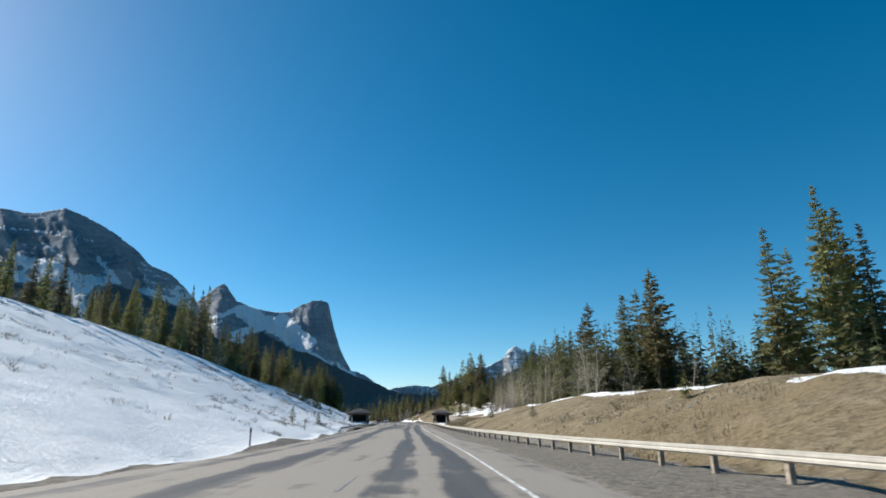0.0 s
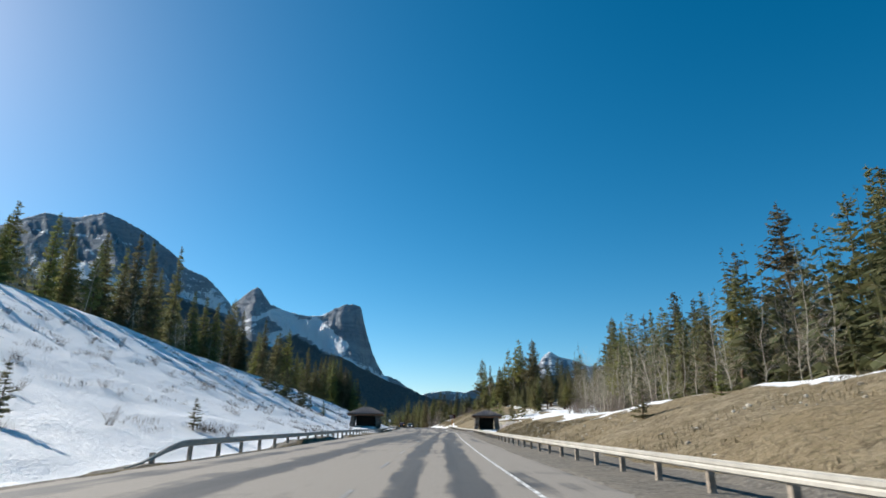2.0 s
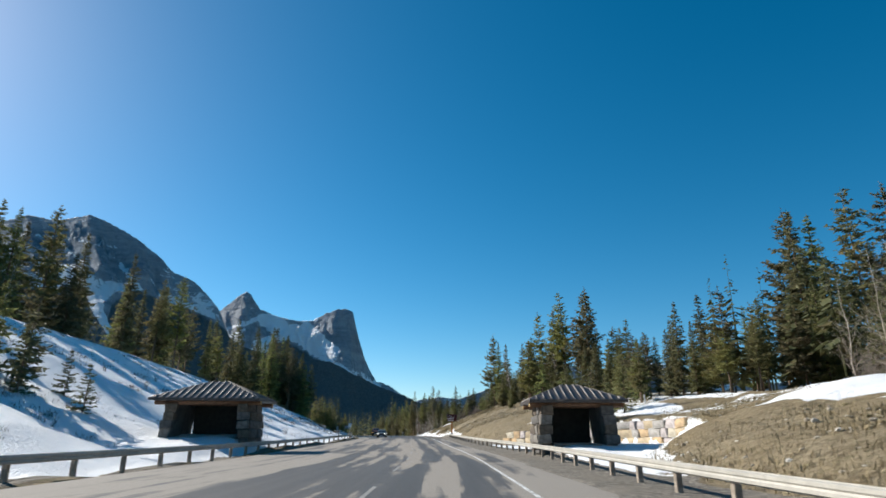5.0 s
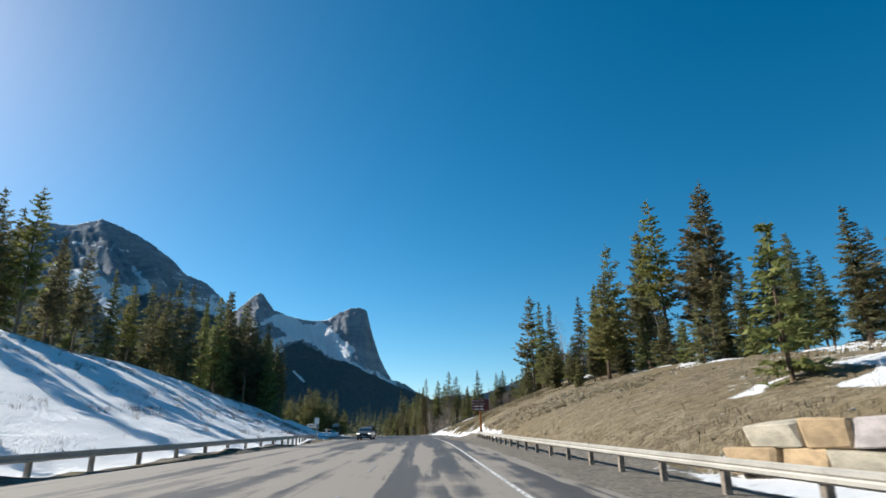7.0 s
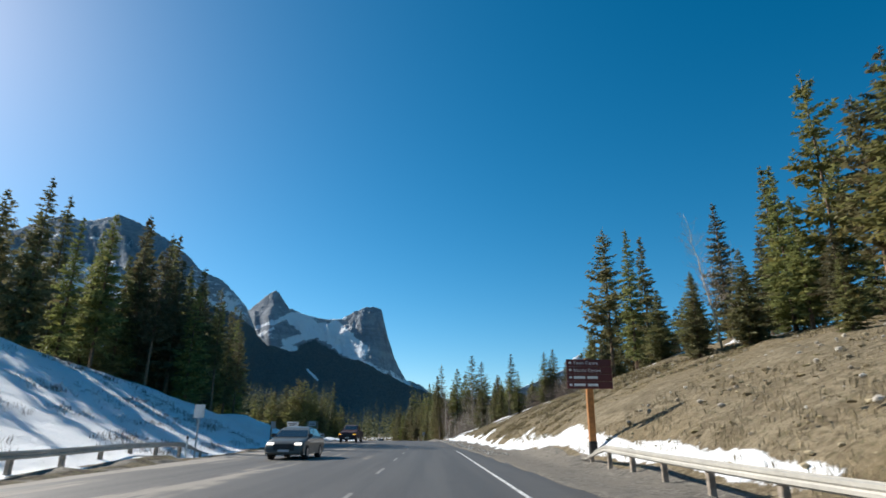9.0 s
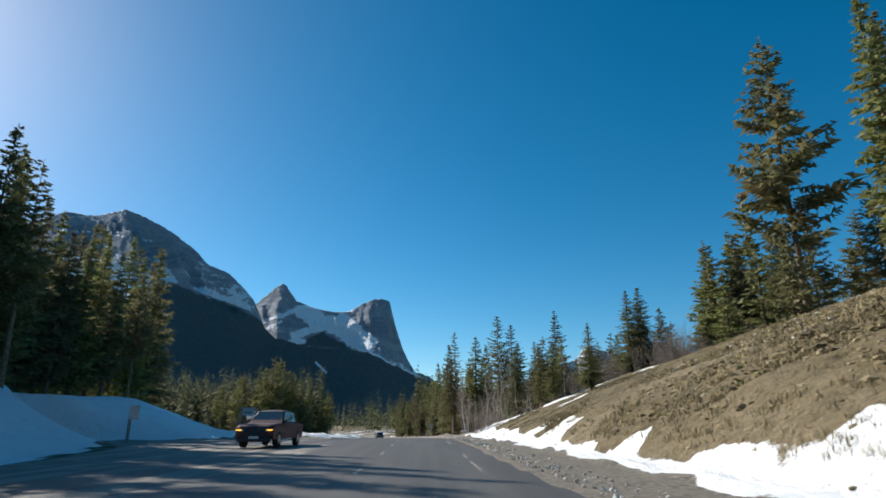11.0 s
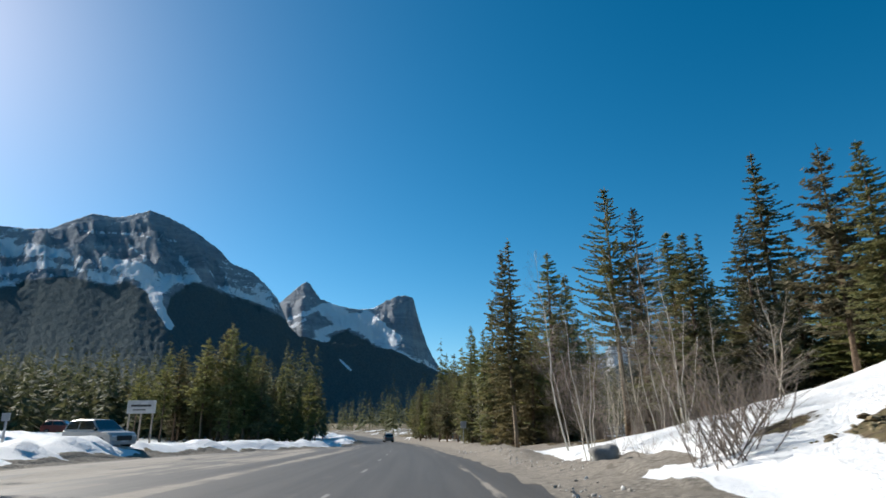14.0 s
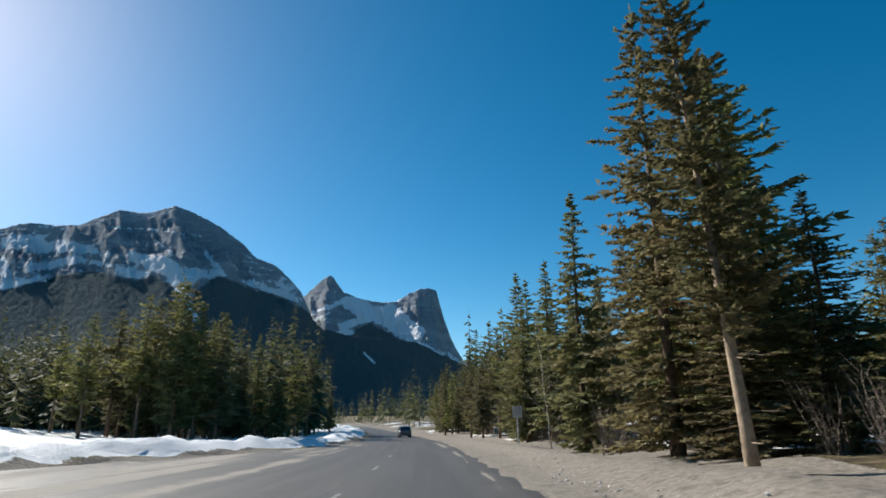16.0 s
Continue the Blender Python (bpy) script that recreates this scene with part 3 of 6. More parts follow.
def mountain(name, label, y, knots, treeline, snow_at, depth=1500.0, cols=400, rows=150, rough=1.0, seed=20, band=(40.0, 110.0, 0.55), fields=()):
    """A ridge with its front flank: knots are (x, height) of the skyline at distance y."""
    kx, kz = np.array(knots, float).T
    xs = np.linspace(kx[0], kx[-1], cols)
    ridge = np.interp(xs, kx, kz)
    v = np.concatenate([np.linspace(-0.35, 0, 8, endpoint=False), np.linspace(0, 1, rows) ** 1.15])
    V, XS = np.meshgrid(v, xs, indexing="ij")
    top = np.broadcast_to(ridge, V.shape)
    base = -20.0
    down = np.where(V >= 0, (1 - np.clip(V, 0, 1)) ** 1.55, 1 - 2.2 * np.abs(V))
    Z = base + (top - base) * np.clip(down, 0, 1)
    Y = y - depth * np.clip((top - 150) / 1050, 0.15, 1) * V
    tx, tz = np.array(treeline, float).T
    bare = 0.12 + 0.88 * smooth01((Z * (y - 310) / np.maximum(Y - 310, 200.0) - np.interp(XS, tx, tz) + 60) / 120)
    amp = smooth01(np.abs(V) * 8) * (top - base) * 0.20 * rough * bare
    rib = lambda c, s: 1 - np.abs(2 * value_noise(XS + 0.25 * Y, Y * 0.45, c, s) - 1)
    Z = Z + amp * ((rib(260, seed) - 0.6) * 0.8 + (rib(110, seed + 1) - 0.6) * 0.42 + (rib(45, seed + 2) - 0.6) * 0.26 + (rib(20, seed + 5) - 0.6) * 0.13) * np.clip(np.exp(-(V / 0.38) ** 2), 0.08, 1)
    Z = Z + 9 * rough * (value_noise(XS, Y, 22, seed + 3) - 0.5) + 6 * rough * (value_noise(XS, Y, 9, seed + 4) - 0.5)
    # ledges of the layered rock
    band_h = 40.0
    bent = Z + 30 * value_noise(XS, Y, 300, seed + 7) + 0.05 * XS
    Z = Z + np.where(V > 0.01, 0.45, 0.0) * bare * rough * band_h / math.tau * np.sin(bent * math.tau / band_h)
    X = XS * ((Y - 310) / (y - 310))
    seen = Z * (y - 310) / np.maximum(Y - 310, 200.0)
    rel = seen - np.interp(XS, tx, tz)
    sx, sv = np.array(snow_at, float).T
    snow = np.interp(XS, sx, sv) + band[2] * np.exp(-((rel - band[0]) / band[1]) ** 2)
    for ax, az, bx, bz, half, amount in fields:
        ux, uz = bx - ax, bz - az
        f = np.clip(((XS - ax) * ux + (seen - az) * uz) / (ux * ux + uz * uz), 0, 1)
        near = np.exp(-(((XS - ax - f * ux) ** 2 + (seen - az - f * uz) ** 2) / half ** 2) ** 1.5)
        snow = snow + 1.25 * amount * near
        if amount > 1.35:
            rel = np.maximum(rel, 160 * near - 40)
    me = grid_mesh(name, X, Y, Z, M_MOUNT, [("above_treeline", rel), ("snow", snow)])
    return tagged(new(name, me), label, "mountain", kind="structure")


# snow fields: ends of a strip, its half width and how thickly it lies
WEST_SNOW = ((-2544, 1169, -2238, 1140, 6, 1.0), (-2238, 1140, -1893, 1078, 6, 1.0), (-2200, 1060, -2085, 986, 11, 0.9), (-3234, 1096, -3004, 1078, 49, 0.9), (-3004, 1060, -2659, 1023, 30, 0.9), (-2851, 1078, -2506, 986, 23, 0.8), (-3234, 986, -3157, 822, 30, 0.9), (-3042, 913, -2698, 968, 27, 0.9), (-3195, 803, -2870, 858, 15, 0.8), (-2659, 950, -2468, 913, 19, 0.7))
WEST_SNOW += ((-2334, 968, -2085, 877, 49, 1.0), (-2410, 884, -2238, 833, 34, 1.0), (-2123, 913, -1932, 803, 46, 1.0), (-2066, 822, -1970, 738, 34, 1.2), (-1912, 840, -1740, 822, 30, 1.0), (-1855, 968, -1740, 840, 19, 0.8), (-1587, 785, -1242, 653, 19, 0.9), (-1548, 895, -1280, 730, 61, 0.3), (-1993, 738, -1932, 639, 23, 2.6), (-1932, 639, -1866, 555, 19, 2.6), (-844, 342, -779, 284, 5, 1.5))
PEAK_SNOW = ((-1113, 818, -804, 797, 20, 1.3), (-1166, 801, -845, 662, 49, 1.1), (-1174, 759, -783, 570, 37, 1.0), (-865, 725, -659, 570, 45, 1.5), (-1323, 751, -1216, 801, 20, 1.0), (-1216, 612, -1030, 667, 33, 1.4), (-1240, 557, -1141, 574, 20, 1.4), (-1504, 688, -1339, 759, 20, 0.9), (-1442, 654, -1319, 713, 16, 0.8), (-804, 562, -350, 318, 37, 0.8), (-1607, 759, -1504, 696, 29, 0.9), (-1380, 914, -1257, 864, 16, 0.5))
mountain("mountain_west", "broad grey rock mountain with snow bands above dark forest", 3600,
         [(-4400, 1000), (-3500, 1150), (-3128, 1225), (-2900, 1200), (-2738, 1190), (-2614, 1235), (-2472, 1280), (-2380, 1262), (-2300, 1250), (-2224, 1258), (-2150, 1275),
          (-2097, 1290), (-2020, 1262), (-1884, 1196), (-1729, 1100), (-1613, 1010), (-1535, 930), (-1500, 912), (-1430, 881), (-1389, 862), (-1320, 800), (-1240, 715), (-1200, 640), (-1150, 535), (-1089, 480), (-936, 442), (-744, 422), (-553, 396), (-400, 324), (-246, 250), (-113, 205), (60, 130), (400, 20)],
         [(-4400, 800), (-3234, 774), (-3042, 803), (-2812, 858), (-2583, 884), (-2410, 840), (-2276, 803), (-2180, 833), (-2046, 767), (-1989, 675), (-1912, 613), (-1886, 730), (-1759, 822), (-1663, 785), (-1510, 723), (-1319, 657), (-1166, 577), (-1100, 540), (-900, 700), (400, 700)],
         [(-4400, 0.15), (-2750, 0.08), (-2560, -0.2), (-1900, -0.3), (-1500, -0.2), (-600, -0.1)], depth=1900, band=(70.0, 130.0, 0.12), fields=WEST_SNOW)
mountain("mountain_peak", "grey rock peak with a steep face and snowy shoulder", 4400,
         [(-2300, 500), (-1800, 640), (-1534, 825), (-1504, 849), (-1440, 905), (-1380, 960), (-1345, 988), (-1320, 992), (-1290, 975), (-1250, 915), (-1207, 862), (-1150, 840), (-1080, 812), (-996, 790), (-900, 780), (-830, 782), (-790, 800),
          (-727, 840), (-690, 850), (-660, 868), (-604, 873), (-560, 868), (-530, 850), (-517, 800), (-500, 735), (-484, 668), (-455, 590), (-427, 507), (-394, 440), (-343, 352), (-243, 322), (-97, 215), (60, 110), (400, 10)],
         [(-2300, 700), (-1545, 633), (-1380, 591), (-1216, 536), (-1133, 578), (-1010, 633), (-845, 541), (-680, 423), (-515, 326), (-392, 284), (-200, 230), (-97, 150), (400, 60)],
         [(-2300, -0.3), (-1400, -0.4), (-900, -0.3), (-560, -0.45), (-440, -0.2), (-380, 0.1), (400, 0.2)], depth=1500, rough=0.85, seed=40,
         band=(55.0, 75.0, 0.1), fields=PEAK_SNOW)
mountain("mountain_north", "distant snow-capped mountains above the forest", 4700,
         [(-400, 100), (-17, 247), (136, 262), (267, 250), (430, 300), (700, 400), (846, 470), (893, 540), (949, 575), (1010, 535), (1104, 515), (1256, 460), (1413, 475), (1584, 520),
          (1817, 530), (2005, 512), (2142, 430), (2366, 430), (2606, 378), (3200, 420), (4200, 300)],
         [(-400, 190), (300, 200), (700, 260), (949, 400), (1200, 340), (4200, 300)],
         [(-400, 0.1), (600, 0.15), (800, 0.3), (949, 0.5), (1100, 0.25), (1600, 0.2), (4200, 0.2)], depth=1300, rough=0.8, seed=60, cols=260, rows=70, band=(170.0, 130.0, 0.22))


# ---- foliage and bark ----
def foliage_material(name, a, b_, dry=(0.21, 0.13, 0.055), dryness=0.25):
    m, nt, b = material(name, 0.75, 0, 0.25)
    p = coords(nt)
    rnd = obj_random(nt)
    isl = nt.nodes.new("ShaderNodeNewGeometry").outputs["Random Per Island"]
    c = mix(nt, isl, a, b_)
    spot = noise_tex(nt, p, 0.55, 3, 0.6)
    c = mix(nt, math_n(nt, "MULTIPLY", ramp(nt, spot, 0.5, 0.72), dryness), c, dry)
    h = nd(nt, "HueSaturation", Color=c, Hue=math_n(nt, "MULTIPLY_ADD", rnd, 0.05, 0.475), Saturation=math_n(nt, "MULTIPLY_ADD", rnd, 0.35, 0.8),
           Value=math_n(nt, "MULTIPLY_ADD", rnd, 0.6, 0.7))
    nt.links.new(h.outputs[0], b.inputs["Base Color"])
    tr = nd(nt, "BsdfTranslucent", Color=h.outputs[0])
    mx = nt.nodes.new("ShaderNodeMixShader")
    mx.inputs[0].default_value = 0.36
    nt.links.new(b.outputs[0], mx.inputs[1])
    nt.links.new(tr.outputs[0], mx.inputs[2])
    nt.links.new(mx.outputs[0], nt.nodes["Material Output"].inputs[0])
    return m


M_SPRUCE = foliage_material("spruce_needles", (0.125, 0.134, 0.056), (0.25, 0.24, 0.105), dryness=0.55)
M_WOODS = foliage_material("far_needles", (0.075, 0.088, 0.042), (0.15, 0.155, 0.07), dryness=0.4)
M_PINE = foliage_material("pine_needles", (0.132, 0.130, 0.054), (0.255, 0.230, 0.105), dryness=0.6)
M_BROWN = foliage_material("dry_twigs", (0.13, 0.105, 0.060), (0.23, 0.19, 0.115), dryness=0.3)
M_BARK = simple("conifer_bark", (0.17, 0.115, 0.075), 0.9, scale=5, vary=0.4, bumpy=0.6)
M_PALE = simple("aspen_bark", (0.43, 0.375, 0.295), 0.8, scale=4, vary=0.3, bumpy=0.3)
M_SHRUB = simple("shrub_twigs", (0.185, 0.15, 0.125), 0.9, scale=5, vary=0.3, bumpy=0.2)


def quads_mesh(name, quads, mat):
    q = np.asarray(quads, np.float32).reshape(-1, 3)
    n = len(q) // 4
    me = bpy.data.meshes.new(name)
    me.vertices.add(len(q))
    me.vertices.foreach_set("co", q.ravel())
    me.loops.add(len(q))
    me.loops.foreach_set("vertex_index", np.arange(len(q), dtype=np.int32))
    me.polygons.add(n)
    me.polygons.foreach_set("loop_start", np.arange(0, len(q), 4, dtype=np.int32))
    me.materials.append(mat)
    me.update(calc_edges=True)
    return me


def tris_mesh(name, tris, mat):
    q = np.asarray(tris, np.float32).reshape(-1, 3)
    me = bpy.data.meshes.new(name)
    me.vertices.add(len(q))
    me.vertices.foreach_set("co", q.ravel())
    me.loops.add(len(q))
    me.loops.foreach_set("vertex_index", np.arange(len(q), dtype=np.int32))
    me.polygons.add(len(q) // 3)
    me.polygons.foreach_set("loop_start", np.arange(0, len(q), 3, dtype=np.int32))
    me.materials.append(mat)
    me.update(calc_edges=True)
    return me


def conifer_crown(seed, height, base, width, top_w=0.12, droop=0.35, whorls=30, per=6, sparse=0.0, lean=0.0, clump=1.0, power=0.8, fine=1.0):
    """Boughs all round the trunk, each a ragged drooping spray of slim needle twigs, as triangles."""
    r = np.random.RandomState(seed)
    tris = []
    side_bias = r.rand() * math.tau
    step = (height - base) / whorls
    for i in range(whorls):
        t = (i + r.rand() * 0.7) / whorls
        z = base + (height - base) * t
        reach = width * ((1 - t) ** power * (1 - top_w) + top_w * (1 - t) + 0.03) * r.uniform(0.8, 1.12)
        if t < 0.18:
            reach *= 0.62 + 2.1 * t
        n = max(3, int(per * (0.7 + 0.5 * (1 - t))))
        a0 = r.rand() * math.tau
        for k in range(n):
            if r.rand() < sparse:
                continue
            ang = a0 + k * math.tau / n + r.uniform(-0.45, 0.45)
            L = max(0.16, reach * r.uniform(0.45, 1.15) * (1 + 0.15 * math.cos(ang - side_bias)))
            d = np.array([math.cos(ang), math.sin(ang), 0.0])
            s = np.array([-d[1], d[0], 0.0])
            rise = r.uniform(0.0, 0.3) - droop * (1 - 0.75 * t)
            m = max(4, int((3.0 + L * 3.4) * fine))
            zz = min(z + r.uniform(-0.9, 0.9) * step, height - 0.1)
            u = 0.10 + 0.90 * (np.arange(m) + 0.5 + r.uniform(-0.35, 0.35, m)) / m
            P = d[None] * (L * u)[:, None]
            P[:, 0] += lean * zz
            P[:, 2] += zz + L * (rise * u - 0.15 * droop * u * u + 0.2 * u ** 3)
            tw = (0.24 + 0.30 / math.sqrt(fine) * L * (1.0 - 0.85 * np.abs(u - 0.5))) * clump
            for sg in (-1, 1, 0):
                keep = np.ones(m, bool) if sg else r.rand(m) < 0.75
                c = keep.sum()
                if not c:
                    continue
                if sg:
                    dd = d[None] * r.uniform(0.25, 0.95, (c, 1)) + s[None] * (sg * r.uniform(0.35, 1.0, (c, 1)))
                    dd[:, 2] += r.uniform(-0.45, 0.25, c)
                else:
                    dd = r.uniform(-0.45, 0.45, (c, 3)) + d[None] * 0.25
                    dd[:, 2] = np.where(r.rand(c) < 0.7, -0.8, 0.6)
                dd /= np.linalg.norm(dd, axis=1)[:, None]
                ln = tw[keep] * r.uniform(0.6, 1.25, c) * (1.0 if sg else 0.6)
                ww = np.cross(dd, r.uniform(-1, 1, (c, 3)) + np.array([0, 0, 1.1]))
                ww *= ((0.035 + 0.17 * ln) / np.maximum(np.linalg.norm(ww, axis=1), 1e-6))[:, None]
                p = P[keep] - dd * 0.06
                mid = p + dd * (ln * 0.35)[:, None]
                e = p + dd * ln[:, None]
                tris.append(np.stack([mid - ww, e, mid + ww * 0.9 - dd * (ln * 0.3)[:, None]], 1))
    # leader
    for k in range(9):
        a = r.rand() * math.tau
        d = np.array([math.cos(a), math.sin(a), 0])
        z = height - 0.02 - k * 0.12
        p = np.array([lean * z, 0, z])
        tris.append(np.array([[p - d * 0.03, p + d * (0.10 + 0.03 * k) + np.array([0, 0, 0.26]), p + np.array([-d[1], d[0], 0]) * 0.05 + np.array([0, 0, 0.1])]]))
    return np.concatenate(tris)


def make_conifer(name, seed, height, base, width, mat, label, trunk_r=0.16, bark=None, **kw):
    r = np.random.RandomState(seed + 500)
    root = thing(name, label, "tree")
    lean = kw.get("lean", 0.0)
    bm = bmesh.new()
    zs = np.linspace(-0.4, height * 0.985, 9)
    wob = np.cumsum(r.uniform(-0.03, 0.03, (9, 2)), 0)
    tube(bm, [(lean * z + w[0], w[1], z) for z, w in zip(zs, wob)], [max(0.015, trunk_r * (1 - 0.93 * max(z, 0) / height) * (1.25 if i == 0 else 1)) for i, z in enumerate(zs)], 7)
    # dead stubs below the crown
    for _ in range(int(5 + base * 2.5)):
        z = r.uniform(0.12, 1.0) * max(base, 0.4) + 0.3
        a, L = r.rand() * math.tau, r.uniform(0.2, 0.8) * (0.5 + width * 0.3)
        p = Vector((lean * z, 0, z))
        e = p + Vector((math.cos(a) * L, math.sin(a) * L, r.uniform(-0.25, 0.1) * L))
        tube(bm, [p, e], [0.02, 0.006], 3, cap=False)
    part("trunk", bm, bark or M_BARK, root)
    me = tris_mesh("crown", conifer_crown(seed, height, base, width, **kw), mat)
    c = new("crown", me)
    c.parent = root
    return root


def bare_tree(name, seed, height, label, mat, spread=0.28, trunk_r=0.07, branches=34, lean=0.0, low=0.25, twigs=5, thick=0.32, twig_mat=None, lean_y=0.0):
    """A leafless tree: a wandering trunk, boughs that rise, and twigs on them."""
    r = np.random.RandomState(seed)
    root = thing(name, label, "tree")
    bm = bmesh.new()
    n = 10
    zs = np.linspace(-0.3, height, n)
    wob = np.cumsum(r.uniform(-0.15, 0.15, (n, 2)), 0) * height / 8
    trunk = [Vector((lean * max(z, 0) + w[0], lean_y * max(z, 0) + w[1], z)) for z, w in zip(zs, wob)]
    tube(bm, trunk, [max(0.008, trunk_r * (1 - 0.9 * max(z, 0) / height)) for z in zs], 6)
    part("trunk", bm, mat, root)
    bm = bmesh.new()
    for i in range(branches):
        t = low + (0.97 - low) * r.rand()
        q = t * (n - 1)
        k = min(int(q), n - 2)
        p = trunk[k].lerp(trunk[k + 1], q - k)
        a = r.rand() * math.tau
        L = height * spread * (1.15 - t) * r.uniform(0.6, 1.3) + 0.2
        d = Vector((math.cos(a), math.sin(a), r.uniform(0.35, 1.1))).normalized()
        e1 = p + d * L * 0.55
        e2 = e1 + (d + Vector((0, 0, 0.35))).normalized() * L * 0.45
        rad = trunk_r * thick * (1.1 - t)
        tube(bm, [p, e1, e2], [rad, rad * 0.6, 0.004], 4, cap=False)
        for _ in range(twigs):
            u = r.uniform(0.3, 1.0)
            pp = p.lerp(e1, u * 1.6) if u < 0.6 else e1.lerp(e2, (u - 0.6) / 0.4)
            dd = (d + Vector(r.uniform(-0.8, 0.8, 3))).normalized()
            tube(bm, [pp, pp + dd * L * r.uniform(0.2, 0.4)], [rad * 0.4, 0.003], 3, cap=False)
    part("branchwork", bm, twig_mat or mat, root)
    return root


def shrub(name, seed, height, mat, label, stems=16):
    r = np.random.RandomState(seed)
    root = thing(name, label, "shrub")
    bm = bmesh.new()
    for _ in range(stems):
        a, L = r.rand() * math.tau, height * r.uniform(0.6, 1.1)
        p = Vector((r.uniform(-0.2, 0.2), r.uniform(-0.2, 0.2), -0.1))
        d = Vector((math.cos(a) * r.uniform(0.15, 0.6), math.sin(a) * r.uniform(0.15, 0.6), 1)).normalized()
        m = p + d * L * 0.5
        e = m + (d + Vector((r.uniform(-0.3, 0.3), r.uniform(-0.3, 0.3), 0.2))).normalized() * L * 0.5
        tube(bm, [p, m, e], [0.009, 0.006, 0.002], 4, cap=False)
        for _ in range(6):
            q = p.lerp(m, r.uniform(0.4, 1)) if r.rand() < 0.4 else m.lerp(e, r.rand())
            dd = (d + Vector(r.uniform(-0.9, 0.9, 3))).normalized()
            tube(bm, [q, q + dd * L * r.uniform(0.12, 0.3)], [0.0035, 0.0015], 3, cap=False)
    part("branchwork", bm, mat, root)
    return root


HIDE = Vector((0, -400, -60))
SPRUCE = [make_conifer("spruce_tree", 100 + i, 15.0, (0.6, 1.2, 2.0, 0.5, 3.0, 1.6)[i], (2.8, 2.3, 2.6, 3.1, 2.5, 2.1)[i], M_SPRUCE, "dark green spruce tree with drooping boughs",
                       0.19, whorls=(44, 42, 40, 46, 38, 42)[i], per=7, clump=1.0, fine=1.0, droop=(0.42, 0.35, 0.5, 0.38, 0.4, 0.5)[i], sparse=0.06, power=(0.85, 0.75, 0.8, 0.9, 0.65, 0.75)[i]) for i in range(6)]
PINE = [make_conifer("pine_tree", 200 + i, 15.0, (3.8, 5.2, 2.8, 4.4)[i], (2.8, 2.5, 3.0, 2.7)[i], M_PINE, "olive green pine tree with a bare lower trunk",
                     0.17, whorls=(30, 28, 32, 30)[i], per=8, droop=0.12, sparse=0.36, fine=1.2, top_w=0.45, power=0.55, lean=(0.0, 0.03, -0.02, 0.015)[i], clump=0.95) for i in range(4)]
YOUNG = [make_conifer("young_spruce", 300 + i, 4.0, 0.15, 1.15, M_SPRUCE, "small young spruce on the bank", 0.06, whorls=15, per=6, droop=0.25, sparse=0.05, clump=0.75) for i in range(2)]
NEAR = [make_conifer("spruce_tree", 150 + i, 15.0, (0.9, 1.6, 0.7)[i], (2.9, 2.5, 2.7)[i], (M_SPRUCE, M_SPRUCE, M_BROWN)[i],
                     ("dark green spruce tree with drooping boughs", "dark green spruce tree with drooping boughs", "half dead spruce with brown drooping boughs")[i],
                     0.19, whorls=(50, 48, 44)[i], per=9, clump=0.62, fine=1.9, droop=(0.45, 0.4, 0.5)[i], sparse=(0.05, 0.05, 0.12)[i], power=(0.8, 0.7, 0.8)[i]) for i in range(3)]
NEAR.append(make_conifer("pine_tree", 240, 15.0, 5.2, 2.6, M_PINE, "olive green pine tree with a bare lower trunk", 0.17, whorls=36, per=9, droop=0.15, sparse=0.15, fine=2.6, top_w=0.45, power=0.55, lean=0.02, clump=0.45))
ASPEN = [bare_tree("aspen_tree", 400 + i, 10.0, "leafless pale aspen with thin upright branches", M_PALE, spread=0.30, trunk_r=0.055, lean=(0.02, 0.14, -0.10, 0.07)[i], branches=50, low=0.15, twigs=6, thick=0.24) for i in range(4)]
SHRUB = [shrub("shrub", 500 + i, 1.6, M_SHRUB, "leafless brown shrub with thin stems", 22) for i in range(3)]
for o in SPRUCE + NEAR + PINE + YOUNG + ASPEN + SHRUB:
    o.location = HIDE

rt = np.random.RandomState(77)
planted = []


def plant(proto, x, y, top=None, size=None, group="", wide=1.0, z=None):
    """A copy of a tree with its foot on the ground, by its top or its size."""
    h0 = {"spruce_tree": 15.0, "pine_tree": 15.0, "young_spruce": 4.0, "aspen_tree": 10.0, "shrub": 1.6}[proto.name.split(".")[0]]
    z = gz(x, y) if z is None else z
    k = (top - z) / h0 if top is not None else size / h0
    o = copy_thing(proto, Matrix.Identity(4))
    o.matrix_basis = Matrix.LocRotScale((x, y, z - 0.05), Euler((0, 0, rt.uniform(0, math.tau))), (k ** 0.75 * wide, k ** 0.75 * wide, k))
    if group:
        o["group"] = group
    planted.append((x, y))
    return o


